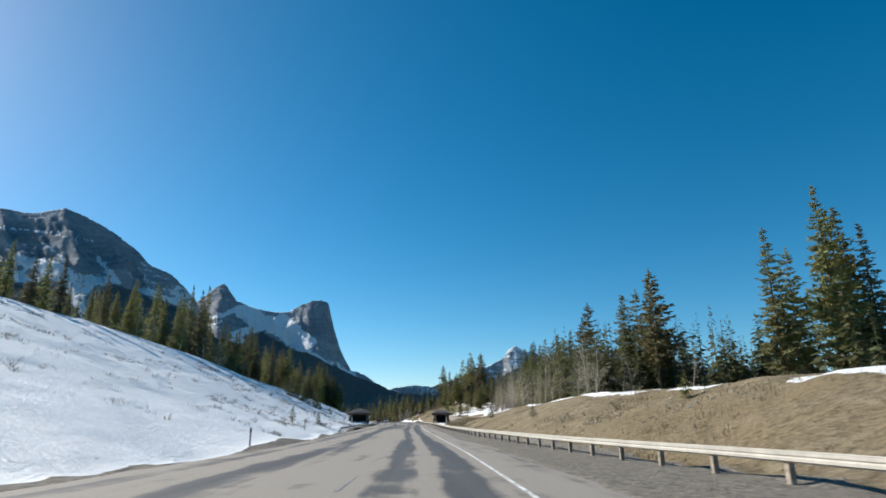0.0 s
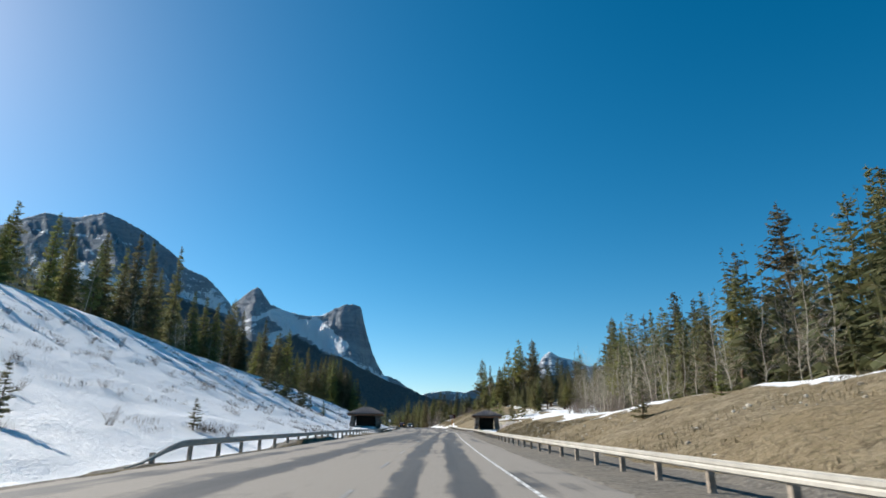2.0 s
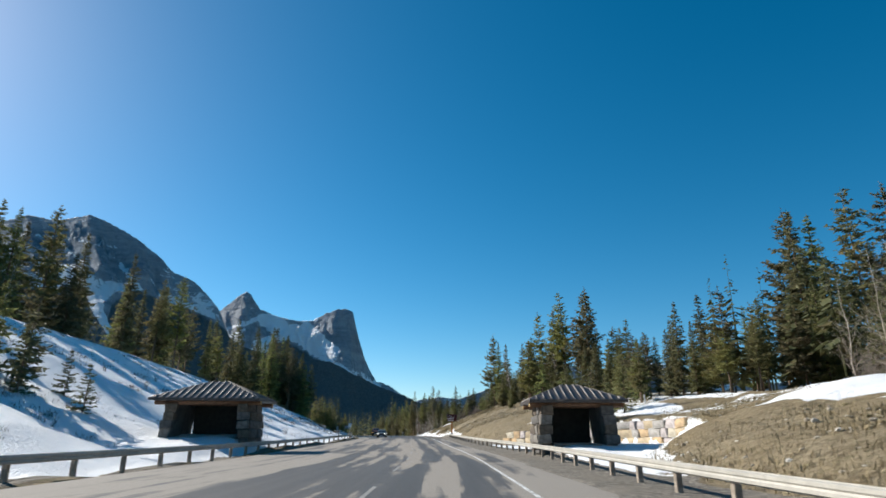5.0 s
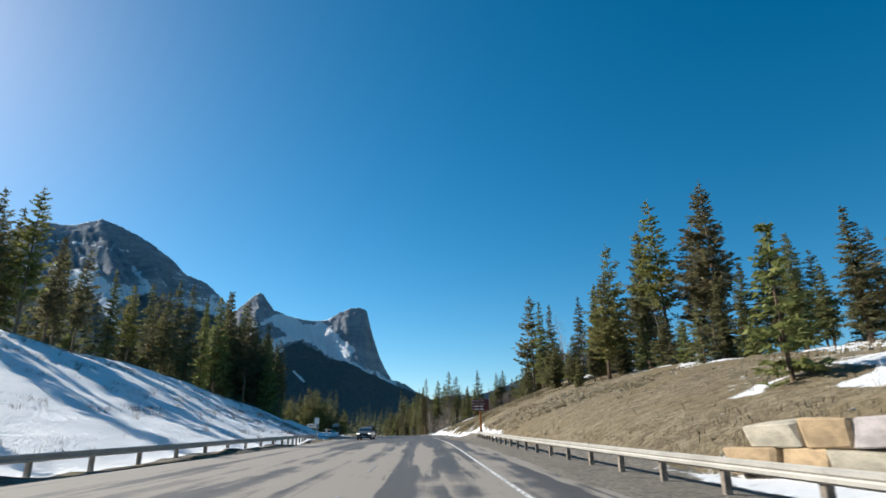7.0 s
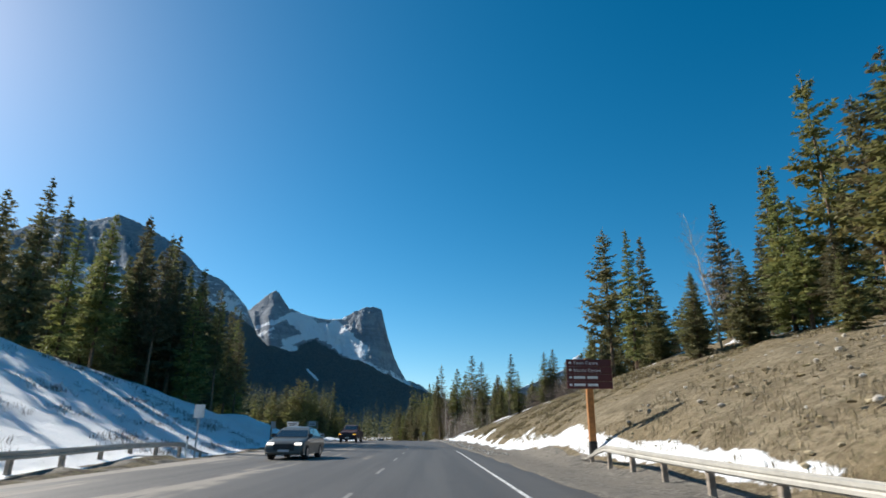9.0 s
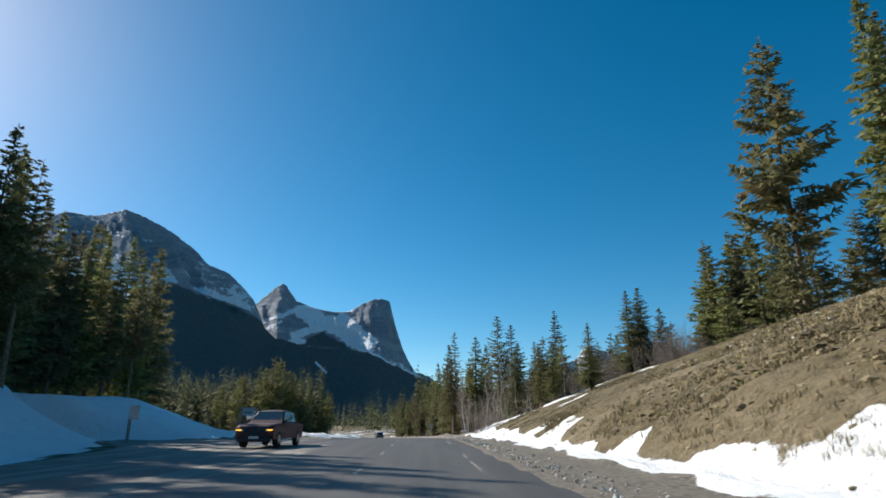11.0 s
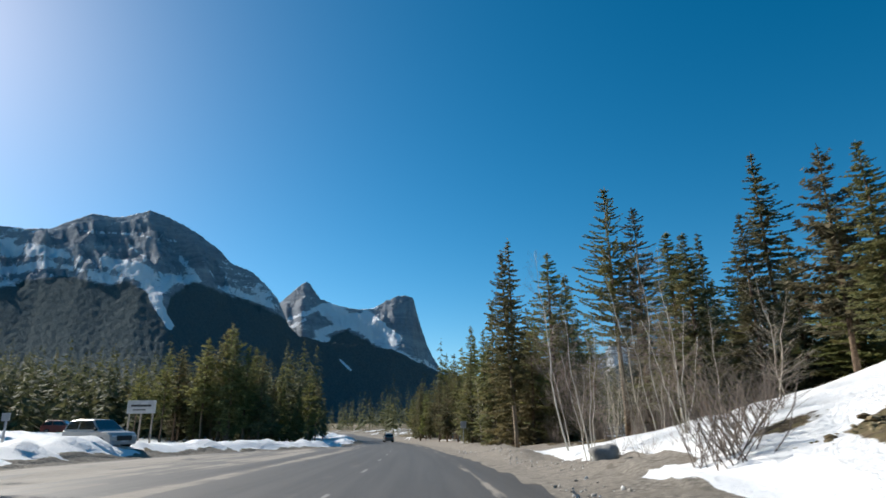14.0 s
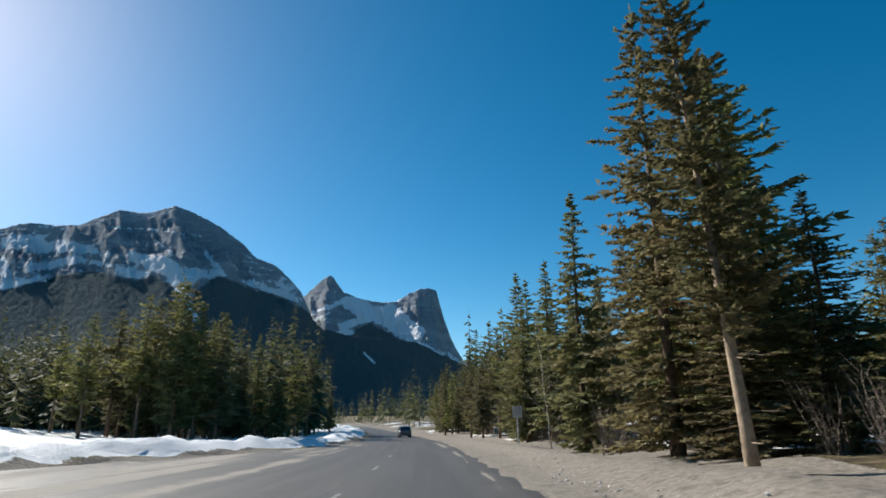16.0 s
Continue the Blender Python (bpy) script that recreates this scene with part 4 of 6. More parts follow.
# ---- trees ----
LEFT, RIGHT, FAR = "conifers on the snowy bank", "conifers on the grassy bank", "conifers beside the road bend"
for kind, i, x, y, top, grp, wide in (
        ("s", 0, -70.5, 219.3, 50, LEFT, 0.85), ("s", 1, -70.8, 203.2, 46.5, LEFT, 0.85), ("s", 1, 52.1, 173.3, 27.1, RIGHT, 1), ("s", 3, 53.7, 164.6, 22.8, RIGHT, 1),
        ("p", 1, 34.7, 246.9, 27.6, RIGHT, 1.1), ("s", 5, 23.5, 293.7, 24.8, RIGHT, 1), ("s", 0, 25.8, 295.7, 24.6, RIGHT, 1), ("s", 4, 45.4, 197, 25.9, RIGHT, 1),
        ("s", 1, 27.7, 279.4, 22.5, RIGHT, 1), ("p", 0, 34.3, 244.5, 28.2, RIGHT, 1.15), ("p", 1, 31.8, 252.4, 29.1, RIGHT, 1.1), ("p", 2, 29.1, 265.3, 27.6, RIGHT, 1),
        ("s", 2, 42.9, 247.2, 22.6, RIGHT, 1.1), ("p", 3, 33.7, 263.3, 28, RIGHT, 1), ("s", 0, 27.5, 269, 21.4, RIGHT, 1), ("s", 4, 22.6, 274.2, 14, RIGHT, 1.2), ("p", 0, 38, 113.5, 24, RIGHT, 1.1), ("p", 2, 51, 121.5, 28.4, RIGHT, 1.1), ("p", 0, 41.2, 90.8, 25.1, RIGHT, 1.25), ("s", 4, 41, 103, 23.2, RIGHT, 1.2), ("p", 2, 44, 100, 21, RIGHT, 1.2), ("s", 1, 54, 120, 31.5, RIGHT, 1.0), ("p", 3, 42, 131, 23.8, RIGHT, 1.1), ("s", 4, 41.5, 150, 22.5, RIGHT, 1.1), ("p", 1, 43.5, 148, 21, RIGHT, 1.1),
        ("s", 0, 36, 165, 20.5, RIGHT, 1.1), ("p", 0, 38, 167, 19, RIGHT, 1.1), ("s", 2, 54, 79, 28.5, RIGHT, 1.1), ("p", 2, 58, 81, 26, RIGHT, 1.1), ("s", 1, 64, 80, 36, RIGHT, 1.0), ("p", 0, 67, 82, 33, RIGHT, 1.2), ("s", 3, 70, 84, 34, RIGHT, 1.1), ("s", 5, 73, 83, 31, RIGHT, 1.1),
        ("s", 3, -57, 304.8, 32.3, LEFT, 1), ("s", 1, -65.7, 293.7, 31.6, LEFT, 1), ("s", 2, -40.7, 305, 28.1, LEFT, 1), ("s", 5, -43.2, 300.4, 27.8, LEFT, 1), ("s", 0, -48.3, 298.6, 31.3, LEFT, 1),
        ("s", 4, -62.4, 282.1, 35.4, LEFT, 1), ("p", 0, -46.4, 325.9, 24.8, LEFT, 1), ("p", 2, -51.9, 346.3, 30.6, LEFT, 1), ("p", 1, -44, 347.4, 26.7, LEFT, 1),
        ("p", 0, 23.3, 303, 28.3, RIGHT, 1.1), ("s", 3, 23.4, 285, 15.2, RIGHT, 1.3), ("s", 0, 21.7, 272, 13.7, RIGHT, 1.1), ("s", 3, 23.7, 268, 14.3, RIGHT, 1.2), ("s", 1, 29.1, 275, 17.8, RIGHT, 1), ("s", 2, 26.9, 266, 17.7, RIGHT, 1.1),
        ("s", 4, 23.9, 258, 12.5, RIGHT, 1.1), ("s", 0, 20.7, 253, 9.5, RIGHT, 1.1), ("p", 0, 25.2, 256, 19.5, RIGHT, 1.2), ("p", 2, 24.1, 252, 19.2, RIGHT, 1.2), ("s", 1, 28.6, 272, 22.8, RIGHT, 1), ("s", 4, 30.5, 256, 26.0, RIGHT, 1.1),
        ("p", 3, 34.3, 250, 23.8, RIGHT, 1.2), ("p", 0, 37.8, 240, 19.9, RIGHT, 1.25), ("s", 2, 37.7, 236, 19.0, RIGHT, 1.2), ("s", 3, 28.1, 244, 13.4, RIGHT, 1.15), ("s", 0, 26.9, 255, 14.0, RIGHT, 1.2), ("s", 5, 32.4, 240, 16.2, RIGHT, 1.2),
        ("s", 0, 33.8, 238, 16.5, RIGHT, 1.2), ("s", 1, 26.0, 212, 12.4, RIGHT, 1.1), ("s", 4, 27.3, 210, 11.3, RIGHT, 1.1), ("s", 5, 27.7, 208, 12.4, RIGHT, 1.1), ("s", 2, 27.7, 206, 11.6, RIGHT, 1.1), ("p", 1, 27.9, 203, 12.1, RIGHT, 1.2),
        ("s", 0, 27.4, 200, 11.4, RIGHT, 1.1), ("p", 2, 26.2, 197, 10.4, RIGHT, 1.2), ("p", 0, 46.8, 200, 27.3, RIGHT, 1.1), ("s", 3, 48.4, 198, 25.8, RIGHT, 1.1), ("p", 1, 49.3, 193, 26.8, RIGHT, 1.1), ("p", 2, 50.8, 190, 26.3, RIGHT, 1.1),
        ("s", 1, 51.2, 186, 26.5, RIGHT, 1), ("p", 3, 50.4, 178, 25.7, RIGHT, 1.15), ("p", 0, 51.2, 168, 21.2, RIGHT, 1.1), ("p", 2, 47.3, 152, 19.1, RIGHT, 1.2), ("s", 3, 42.1, 215, 20.1, RIGHT, 1.1), ("s", 1, 39.8, 220, 17.3, RIGHT, 0.9),
        ("n", 3, 6.9, 356, 17.5, FAR, 1.1), ("n", 3, 8.6, 357.5, 16.3, FAR, 1.2), ("n", 2, 0, 364.3, 16.4, FAR, 1.1), ("n", 0, 14.8, 350.9, 17.3, FAR, 1.1), ("n", 0, 12.9, 319.7, 10.3, RIGHT, 1.1), ("n", 1, 11.1, 329.9, 10, RIGHT, 1.1),
        ("n", 0, 17.5, 322.8, 14, RIGHT, 1.25), ("n", 1, 19.2, 324.6, 14.7, RIGHT, 1.3), ("p", 2, 26.1, 323, 19.3, RIGHT, 1.1), ("p", 0, 29, 320.6, 22.8, RIGHT, 1.1), ("n", 1, 10.2, 334.4, 10.1, RIGHT, 1.1), ("n", 0, 13.5, 342, 11.2, RIGHT, 1.2),
        ("n", 0, 11.7, 346.8, 12, FAR, 1.1), ("n", 1, 8.5, 346.5, 10.9, FAR, 1.35), ("n", 0, 3.6, 367.2, 15.8, FAR, 1.6), ("n", 0, 9.4, 352, 12.7, FAR, 1.6), ("s", 4, 5.5, 370.8, 14.7, FAR, 1.1), ("s", 0, -1.5, 376.4, 13.4, FAR, 1.0),
        ("s", 0, -4.5, 404.2, 15.3, FAR, 1.1), ("s", 5, -2.5, 387.6, 12.2, FAR, 1.1), ("s", 2, -12.2, 458.7, 17.1, FAR, 1.1), ("p", 2, -41.5, 404.5, 16.7, FAR, 1.1), ("s", 1, -40.2, 402.5, 15.2, FAR, 1.1), ("p", 0, -43.2, 406, 15.8, FAR, 1.2), ("s", 4, -38.2, 403, 12.8, FAR, 1.2), ("p", 3, -45, 404, 14.2, FAR, 1.2), ("s", 2, -36.4, 404.5, 11.5, FAR, 1.2), ("p", 2, -46.7, 415.7, 18.3, FAR, 1.1), ("s", 1, -43.2, 418.1, 14.5, FAR, 1.2),
        ("p", 3, -39.6, 409.5, 13.1, FAR, 1.3), ("s", 3, -49, 412, 15.5, FAR, 1.2), ("p", 0, -52, 409, 13.5, FAR, 1.3)):
    plant({"s": SPRUCE, "p": PINE, "n": NEAR}[kind][i], x, y, top=top, group=grp, wide=wide)


def scatter(n, xr, yr, protos, size, group, gap, keep=lambda x, y: True, wide=1.0):
    made = tries = 0
    while made < n and tries < n * 30:
        tries += 1
        y = rt.uniform(*yr)
        a, b = xr(y)
        x = rt.uniform(a, b)
        if not keep(x, y) or any((x - p) ** 2 + (y - q) ** 2 < gap * gap for p, q in planted):
            continue
        plant(protos[rt.randint(len(protos))], x, y, size=rt.uniform(*size), group=group, wide=wide)
        made += 1


mixed = SPRUCE + SPRUCE[:3] + PINE
crest_r = lambda a, b: (lambda y: (float(crest_rx(y)) + a, float(crest_rx(y)) + b))
crest_l = lambda a, b: (lambda y: (float(crest_lx(y)) - b, float(crest_lx(y)) - a))
scatter(16, crest_l(0, 9), (-50, 34), SPRUCE, (8, 13), LEFT, 5.0)
scatter(30, crest_l(0, 10), (20, 92), SPRUCE, (9, 14), LEFT, 3.2)
scatter(14, crest_l(2, 12), (95, 142), SPRUCE, (9, 13), LEFT, 4.0)
scatter(24, crest_l(2, 12), (142, 235), SPRUCE, (13, 21), LEFT, 4.2)
scatter(32, crest_l(2, 14), (222, 318), SPRUCE + PINE[:2], (15, 21), LEFT, 3.6)
for x, y, top in ((-36.5, 322, 20), (-38, 327, 21.5), (-40, 330, 23), (-37, 333, 21), (-40, 337, 23.5), (-40, 342, 24.5), (-43, 340, 26), (-50.5, 343, 29), (-36.5, 311, 25),
                  (-38, 308, 28), (-36, 305, 28), (-40, 304, 30), (-38, 300, 29), (-41, 310, 27), (-35.5, 302, 27)):
    plant(SPRUCE[rt.randint(6)], x, y, top=top, group=LEFT, wide=0.95)
scatter(20, lambda y: (-44, -27.5), (296, 334), SPRUCE + PINE[:2], (13, 19), LEFT, 2.8, keep=lambda x, y: y < 305 or x < -34.5)
scatter(20, lambda y: (-85, -46), (318, 395), mixed, (14, 22), LEFT, 4.0)
scatter(36, lambda y: (float(crest_rx(y)) + 9, 58), (95, 168), mixed, (9, 14), RIGHT, 3.4, keep=lambda x, y: not (95 < y < 113 and x < 62))
scatter(22, crest_r(7, 24), (168, 225), mixed, (8, 12.5), RIGHT, 3.6)
scatter(16, crest_r(4, 18), (225, 300), mixed, (7, 12), RIGHT, 3.4)
scatter(22, crest_r(2, 24), (300, 340), mixed, (7, 11), RIGHT, 3.4, keep=lambda x, y: x > 24 or y > 338)
scatter(16, lambda y: (9, 24), (354, 380), mixed, (9, 13), FAR, 2.6)
scatter(12, lambda y: (9, 20), (334, 352), mixed, (6, 10), RIGHT, 2.2)
scatter(30, lambda y: (float(road_x(y)) + 8.5, float(road_x(y)) + 20), (378, 440), mixed, (9, 15), FAR, 3.0)
scatter(26, lambda y: (float(road_x(y)) + 7.5, float(road_x(y)) + 13), (374, 470), mixed, (8, 13), FAR, 2.6)
scatter(24, lambda y: (-58, -33), (402, 425), mixed, (8, 14), FAR, 2.4)
scatter(26, lambda y: (float(road_x(y)) - 75, float(road_x(y)) - 14), (440, 480), mixed, (10, 15), FAR, 3.6)
# low green firs along the grassy crest
scatter(34, crest_r(-1.0, 5), (232, 312), YOUNG, (3.0, 6.0), RIGHT, 2.2, wide=1.25)
# small spruces on the banks
for x, y, h in ((-28.8, 176, 7.4), (-26.6, 175, 6.2), (-27.6, 178, 6.0), (-24, 176.5, 6.2), (-25.2, 174, 4.2), (-30.4, 175, 6.8), (-22.9, 174.5, 5.2), (-31.8, 177.5, 5.6), (-19.3, 176, 3.3), (-22.5, 179, 3.4), (-13.2, 78, 1.9), (-11.8, 92, 1.6),
                (14.6, 93, 2.6), (18.9, 91.6, 1.9), (17, 34.2, 1.5), (14.1, 62, 1.4), (18.5, 199, 5.0), (20.5, 195, 4.5), (22, 190, 5.2), (17.5, 205, 6.5), (19.5, 187, 4.2)):
    plant(YOUNG[rt.randint(2)], x, y, size=h, group="small spruces on the banks", wide=1.1)


# leafless aspens
ASP = "leafless aspens on the bank"
for x, y, top in ((5.0, 350, 7.6), (5.4, 352, 7.8), (7.4, 345, 7.2), (8.2, 343.5, 6.8), (6.6, 353, 8.5), (9.5, 347, 7.0), (3.2, 351, 5.4), (2.9, 349.5, 4.8), (4.2, 347, 5.0), (3.4, 343, 4.2), (5.6, 343.5, 4.6), (8.8, 339.5, 6.4), (26.6, 277, 18)):
    plant(ASPEN[rt.randint(4)], x, y, top=top, group=ASP)
scatter(46, crest_r(2.5, 14), (108, 180), ASPEN, (6, 10.5), ASP, 1.6)
scatter(18, crest_r(3, 16), (70, 112), ASPEN, (6, 10), ASP, 2.2)
scatter(8, crest_r(1, 12), (186, 210), PINE, (6, 9), RIGHT, 2.0, wide=1.15)
scatter(7, lambda y: (float(road_x(y)) + 10, float(road_x(y)) + 17), (340, 355), ASPEN, (4, 8), ASP, 1.2)
scatter(10, lambda y: (float(crest_lx(y)) - 3, float(crest_lx(y)) + 2), (120, 235), ASPEN, (7, 11), ASP, 4)
scatter(8, lambda y: (float(road_x(y)) + 7.5, float(road_x(y)) + 11), (375, 430), ASPEN, (6, 9), ASP, 2)
# pale birches: foot, height, lean to the side and along the road
M_BIRCH = simple("birch_bark", (0.50, 0.46, 0.385), 0.75, scale=3, vary=0.22, bumpy=0.25)
M_TWIGS = simple("birch_twigs", (0.30, 0.235, 0.20), 0.85, scale=4, vary=0.25, bumpy=0.1)
for i, (x, y, h, lx, ly, rad) in enumerate((
        (1.95, 346.2, 10.2, -0.10, 0.09, 0.085), (2.3, 348.2, 7.2, -0.14, 0.04, 0.05), (6.8, 347.6, 10.0, -0.03, 0.02, 0.075), (7.2, 348.0, 9.8, 0.02, 0.05, 0.07), (6.4, 347.2, 7.5, -0.10, 0.0, 0.05),
        (1.6, 338.3, 5.6, -0.05, 0.06, 0.055), (1.72, 338.5, 4.2, 0.10, 0.02, 0.04), (1.5, 338.1, 3.6, -0.16, -0.04, 0.035), (2.0, 340.2, 4.6, 0.04, 0.1, 0.04),
        (4.0, 335.7, 3.6, -0.20, 0.02, 0.045), (4.1, 335.8, 4.2, -0.03, 0.05, 0.05), (4.15, 335.6, 3.9, 0.10, -0.03, 0.045), (4.2, 335.9, 3.0, 0.28, 0.05, 0.035),
        (23.6, 272.5, 11.6, -0.16, 0.0, 0.15), (29.5, 247.5, 8.5, -0.12, 0.0, 0.09), (12.4, 330.5, 6.4, -0.05, 0.0, 0.06))):
    tree = bare_tree("birch_tree", 700 + i, h, "pale leafless birch with thin reddish twigs", M_BIRCH, spread=0.2, trunk_r=rad * 0.62, branches=int(22 + 6 * h), low=0.25, twigs=9, thick=0.22, twig_mat=M_TWIGS, lean=lx, lean_y=ly)
    tree.location = (x, y, gz(x, y) - 0.05)
    tree["group"] = "pale birches beside the road"
BR = "leafless shrubs"
for x, y, h in ((3.3, 329.7, 2.3), (3.6, 330.3, 2.0), (3.0, 330.6, 1.7), (4.4, 331.5, 2.1), (5.2, 332.6, 1.9), (5.8, 335.0, 0.9), (2.6, 334.6, 0.7), (3.3, 333.4, 0.6), (4.6, 334.2, 0.8), (2.2, 336.2, 0.7), (5.0, 337.0, 0.8)):
    plant(SHRUB[rt.randint(3)], x, y, size=h, group=BR, wide=1.5)
scatter(80, lambda y: (float(crest_rx(y)) - 1, float(crest_rx(y)) + 7), (312, 338), SHRUB, (1.8, 3.6), BR, 0.6)
scatter(16, lambda y: (4.0, 10), (342, 356), SHRUB, (1.2, 2.4), BR, 0.9)
scatter(40, lambda y: (float(road_x(y)) + 7.5, float(road_x(y)) + 15), (348, 400), SHRUB, (1.2, 2.6), BR, 1.0)
scatter(80, lambda y: (float(road_x(y)) - 40, float(road_x(y)) - 12), (34, 150), SHRUB, (0.35, 0.95), BR, 1.0, wide=1.6)
scatter(26, lambda y: (float(road_x(y)) - 40, float(road_x(y)) - 14), (150, 260), SHRUB, (0.5, 1.1), BR, 2.0)
scatter(48, crest_r(2, 9), (112, 180), SHRUB, (1.6, 3.2), BR, 1.0)


# ---- far woods: one mesh of small conifers ----
def woods(name, label, spots, seed):
    r = np.random.RandomState(seed)
    tris = []
    for x, y, h in spots:
        z0, w = gz(x, y), h * r.uniform(0.12, 0.17)
        n = 84 if y < 500 else 52
        low = r.uniform(0.06, 0.3)
        t = r.rand(n) ** 1.25
        a = r.rand(n) * math.tau
        d = np.stack([np.cos(a), np.sin(a), np.zeros(n)], 1)
        s = np.stack([-np.sin(a), np.cos(a), r.uniform(-0.3, 0.3, n)], 1)
        reach = w * ((1 - t) ** 0.8 + 0.04) * r.uniform(0.45, 1.2, n)
        p = np.array([x, y, z0]) + np.stack([np.zeros(n), np.zeros(n), h * (low + (1 - low) * t)], 1) + d * (reach * 0.15)[:, None]
        e = p + d * reach[:, None] - np.stack([np.zeros(n), np.zeros(n), reach * r.uniform(0.1, 0.7, n)], 1)
        m = p * 0.45 + e * 0.55
        half = (0.10 + 0.24 * reach)[:, None]
        tris.append(np.stack([p, e - s * half * 0.3, m + s * half], 1))
        tris.append(np.stack([p, m - s * half, e], 1))
        tris.append(np.array([[(x - 0.12, y, z0 - 0.3), (x + 0.12, y, z0 - 0.3), (x, y, z0 + h)]]))
    me = tris_mesh(name, np.concatenate(tris), M_WOODS)
    return tagged(new(name, me), label, "forest", kind="stuff")


r7 = np.random.RandomState(9)
spots = []
for _ in range(1100):
    y = 455 + 500 * r7.rand() ** 1.8
    side = r7.rand()
    x = float(road_x(y)) + (-16 - 220 * r7.rand() ** 1.2 if side < 0.62 else 12 + 170 * r7.rand() ** 1.2)
    spots.append((x, y, r7.uniform(15, 24)))
for _ in range(650):
    y = r7.uniform(424, 490)
    spots.append((float(road_x(y)) - 17 - 110 * r7.rand(), y, r7.uniform(13, 20)))
for _ in range(120):
    y = r7.uniform(385, 424)
    spots.append((-60 - 50 * r7.rand(), y, r7.uniform(9, 14)))
for _ in range(260):
    y = r7.uniform(320, 470)
    spots.append((-85 - 110 * r7.rand(), y, r7.uniform(12, 19)))
for _ in range(260):
    y = r7.uniform(60, 420)
    if 205 < y < 318:
        continue
    spots.append((float(crest_rx(y)) + 22 + 60 * r7.rand(), y, r7.uniform(9, 14)))
for _ in range(330):
    y = r7.uniform(60, 320)
    spots.append((float(crest_lx(y)) - 18 - 46 * r7.rand(), y, r7.uniform(13, 19)))
for _ in range(420):
    y = r7.uniform(88, 205)
    spots.append((float(crest_rx(y)) + 9 + 40 * r7.rand(), y, r7.uniform(9, 16)))
woods("far_woods", "dark conifer forest in the valley", spots, 5)


# ---- materials of built things ----
M_STEEL = simple("galvanised_steel", (0.42, 0.40, 0.355), 0.6, 0.1, scale=1.5, vary=0.12, bumpy=0.05)
M_POST = simple("weathered_post", (0.30, 0.25, 0.20), 0.85, scale=5, vary=0.3, bumpy=0.3)
M_LOG = simple("stained_log", (0.16, 0.085, 0.045), 0.7, scale=4, vary=0.3, bumpy=0.3)
M_LOGEND = simple("cut_log_end", (0.55, 0.37, 0.16), 0.75, scale=8, vary=0.2, bumpy=0.15)
M_STONE = [simple("stone_" + n, c, 0.9, scale=2.2, vary=0.28, bumpy=0.7) for n, c in
           (("tan", (0.42, 0.335, 0.22)), ("grey", (0.34, 0.32, 0.29)), ("buff", (0.46, 0.41, 0.315)), ("rust", (0.43, 0.305, 0.175)), ("mauve", (0.36, 0.32, 0.305)))]
M_ROOF = simple("brown_metal_roof", (0.075, 0.06, 0.052), 0.45, 0.3, scale=1.2, vary=0.2, bumpy=0.05)
M_DARK = simple("dark_interior", (0.035, 0.03, 0.026), 0.9, scale=3, vary=0.3, bumpy=0.2)
M_SIGN = simple("maroon_sign_face", (0.10, 0.022, 0.020), 0.5, scale=2, vary=0.12, bumpy=0.03)
M_WOOD = simple("orange_stained_post", (0.42, 0.17, 0.045), 0.65, scale=6, vary=0.25, bumpy=0.25)
M_WHITE = simple("white_sign_face", (0.72, 0.72, 0.70), 0.5, scale=2, vary=0.06, bumpy=0.03)
M_BACK = simple("sign_back", (0.42, 0.43, 0.44), 0.5, 0.5, scale=3, vary=0.12, bumpy=0.04)
M_TYRE = simple("tyre_rubber", (0.025, 0.025, 0.026), 0.9, scale=10, vary=0.2, bumpy=0.2)
M_RIM = simple("wheel_rim", (0.26, 0.26, 0.27), 0.35, 0.8, scale=4, vary=0.1, bumpy=0.02)
M_BLACK = simple("black_plastic", (0.03, 0.03, 0.032), 0.6, scale=6, vary=0.2, bumpy=0.05)


def glossy(name, color, rough=0.42, coat=0.25):
    m, nt, b = material(name, rough, 0.1, 0.5)
    p = coords(nt)
    dirt = ramp(nt, noise_tex(nt, p, 1.6, 6, 0.7), 0.45, 0.75, 0, 0.22)
    nt.links.new(mix(nt, dirt, color, (0.22, 0.20, 0.17)), b.inputs["Base Color"])
    nt.links.new(ramp(nt, dirt, 0, 0.5, rough, 0.75), b.inputs["Roughness"])
    b.inputs["Coat Weight"].default_value = coat
    return m


M_GLASS, _nt, _b = material("car_glass", 0.06, 0.0, 0.7)
_b.inputs["Base Color"].default_value = (0.02, 0.028, 0.032, 1)
_b.inputs["Coat Weight"].default_value = 0.5
M_LAMP, _nt, _b = material("headlight_glass", 0.1, 0.0, 0.8)
_b.inputs["Base Color"].default_value = (0.75, 0.76, 0.78, 1)
M_AMBER, _nt, _b = material("amber_marker", 0.2, 0.0, 0.6)
_b.inputs["Base Color"].default_value = (0.8, 0.42, 0.03, 1)
_b.inputs["Emission Color"].default_value = (1.0, 0.55, 0.05, 1)
_b.inputs["Emission Strength"].default_value = 1.0
M_BEAM, _nt, _b = material("lit_headlight", 0.1, 0.0, 0.8)
_b.inputs["Base Color"].default_value = (0.9, 0.9, 0.9, 1)
_b.inputs["Emission Color"].default_value = (1.0, 0.95, 0.85, 1)
_b.inputs["Emission Strength"].default_value = 1.1
M_PLATE = simple("plate_bar", (0.6, 0.6, 0.6), 0.5, scale=3, vary=0.05, bumpy=0)


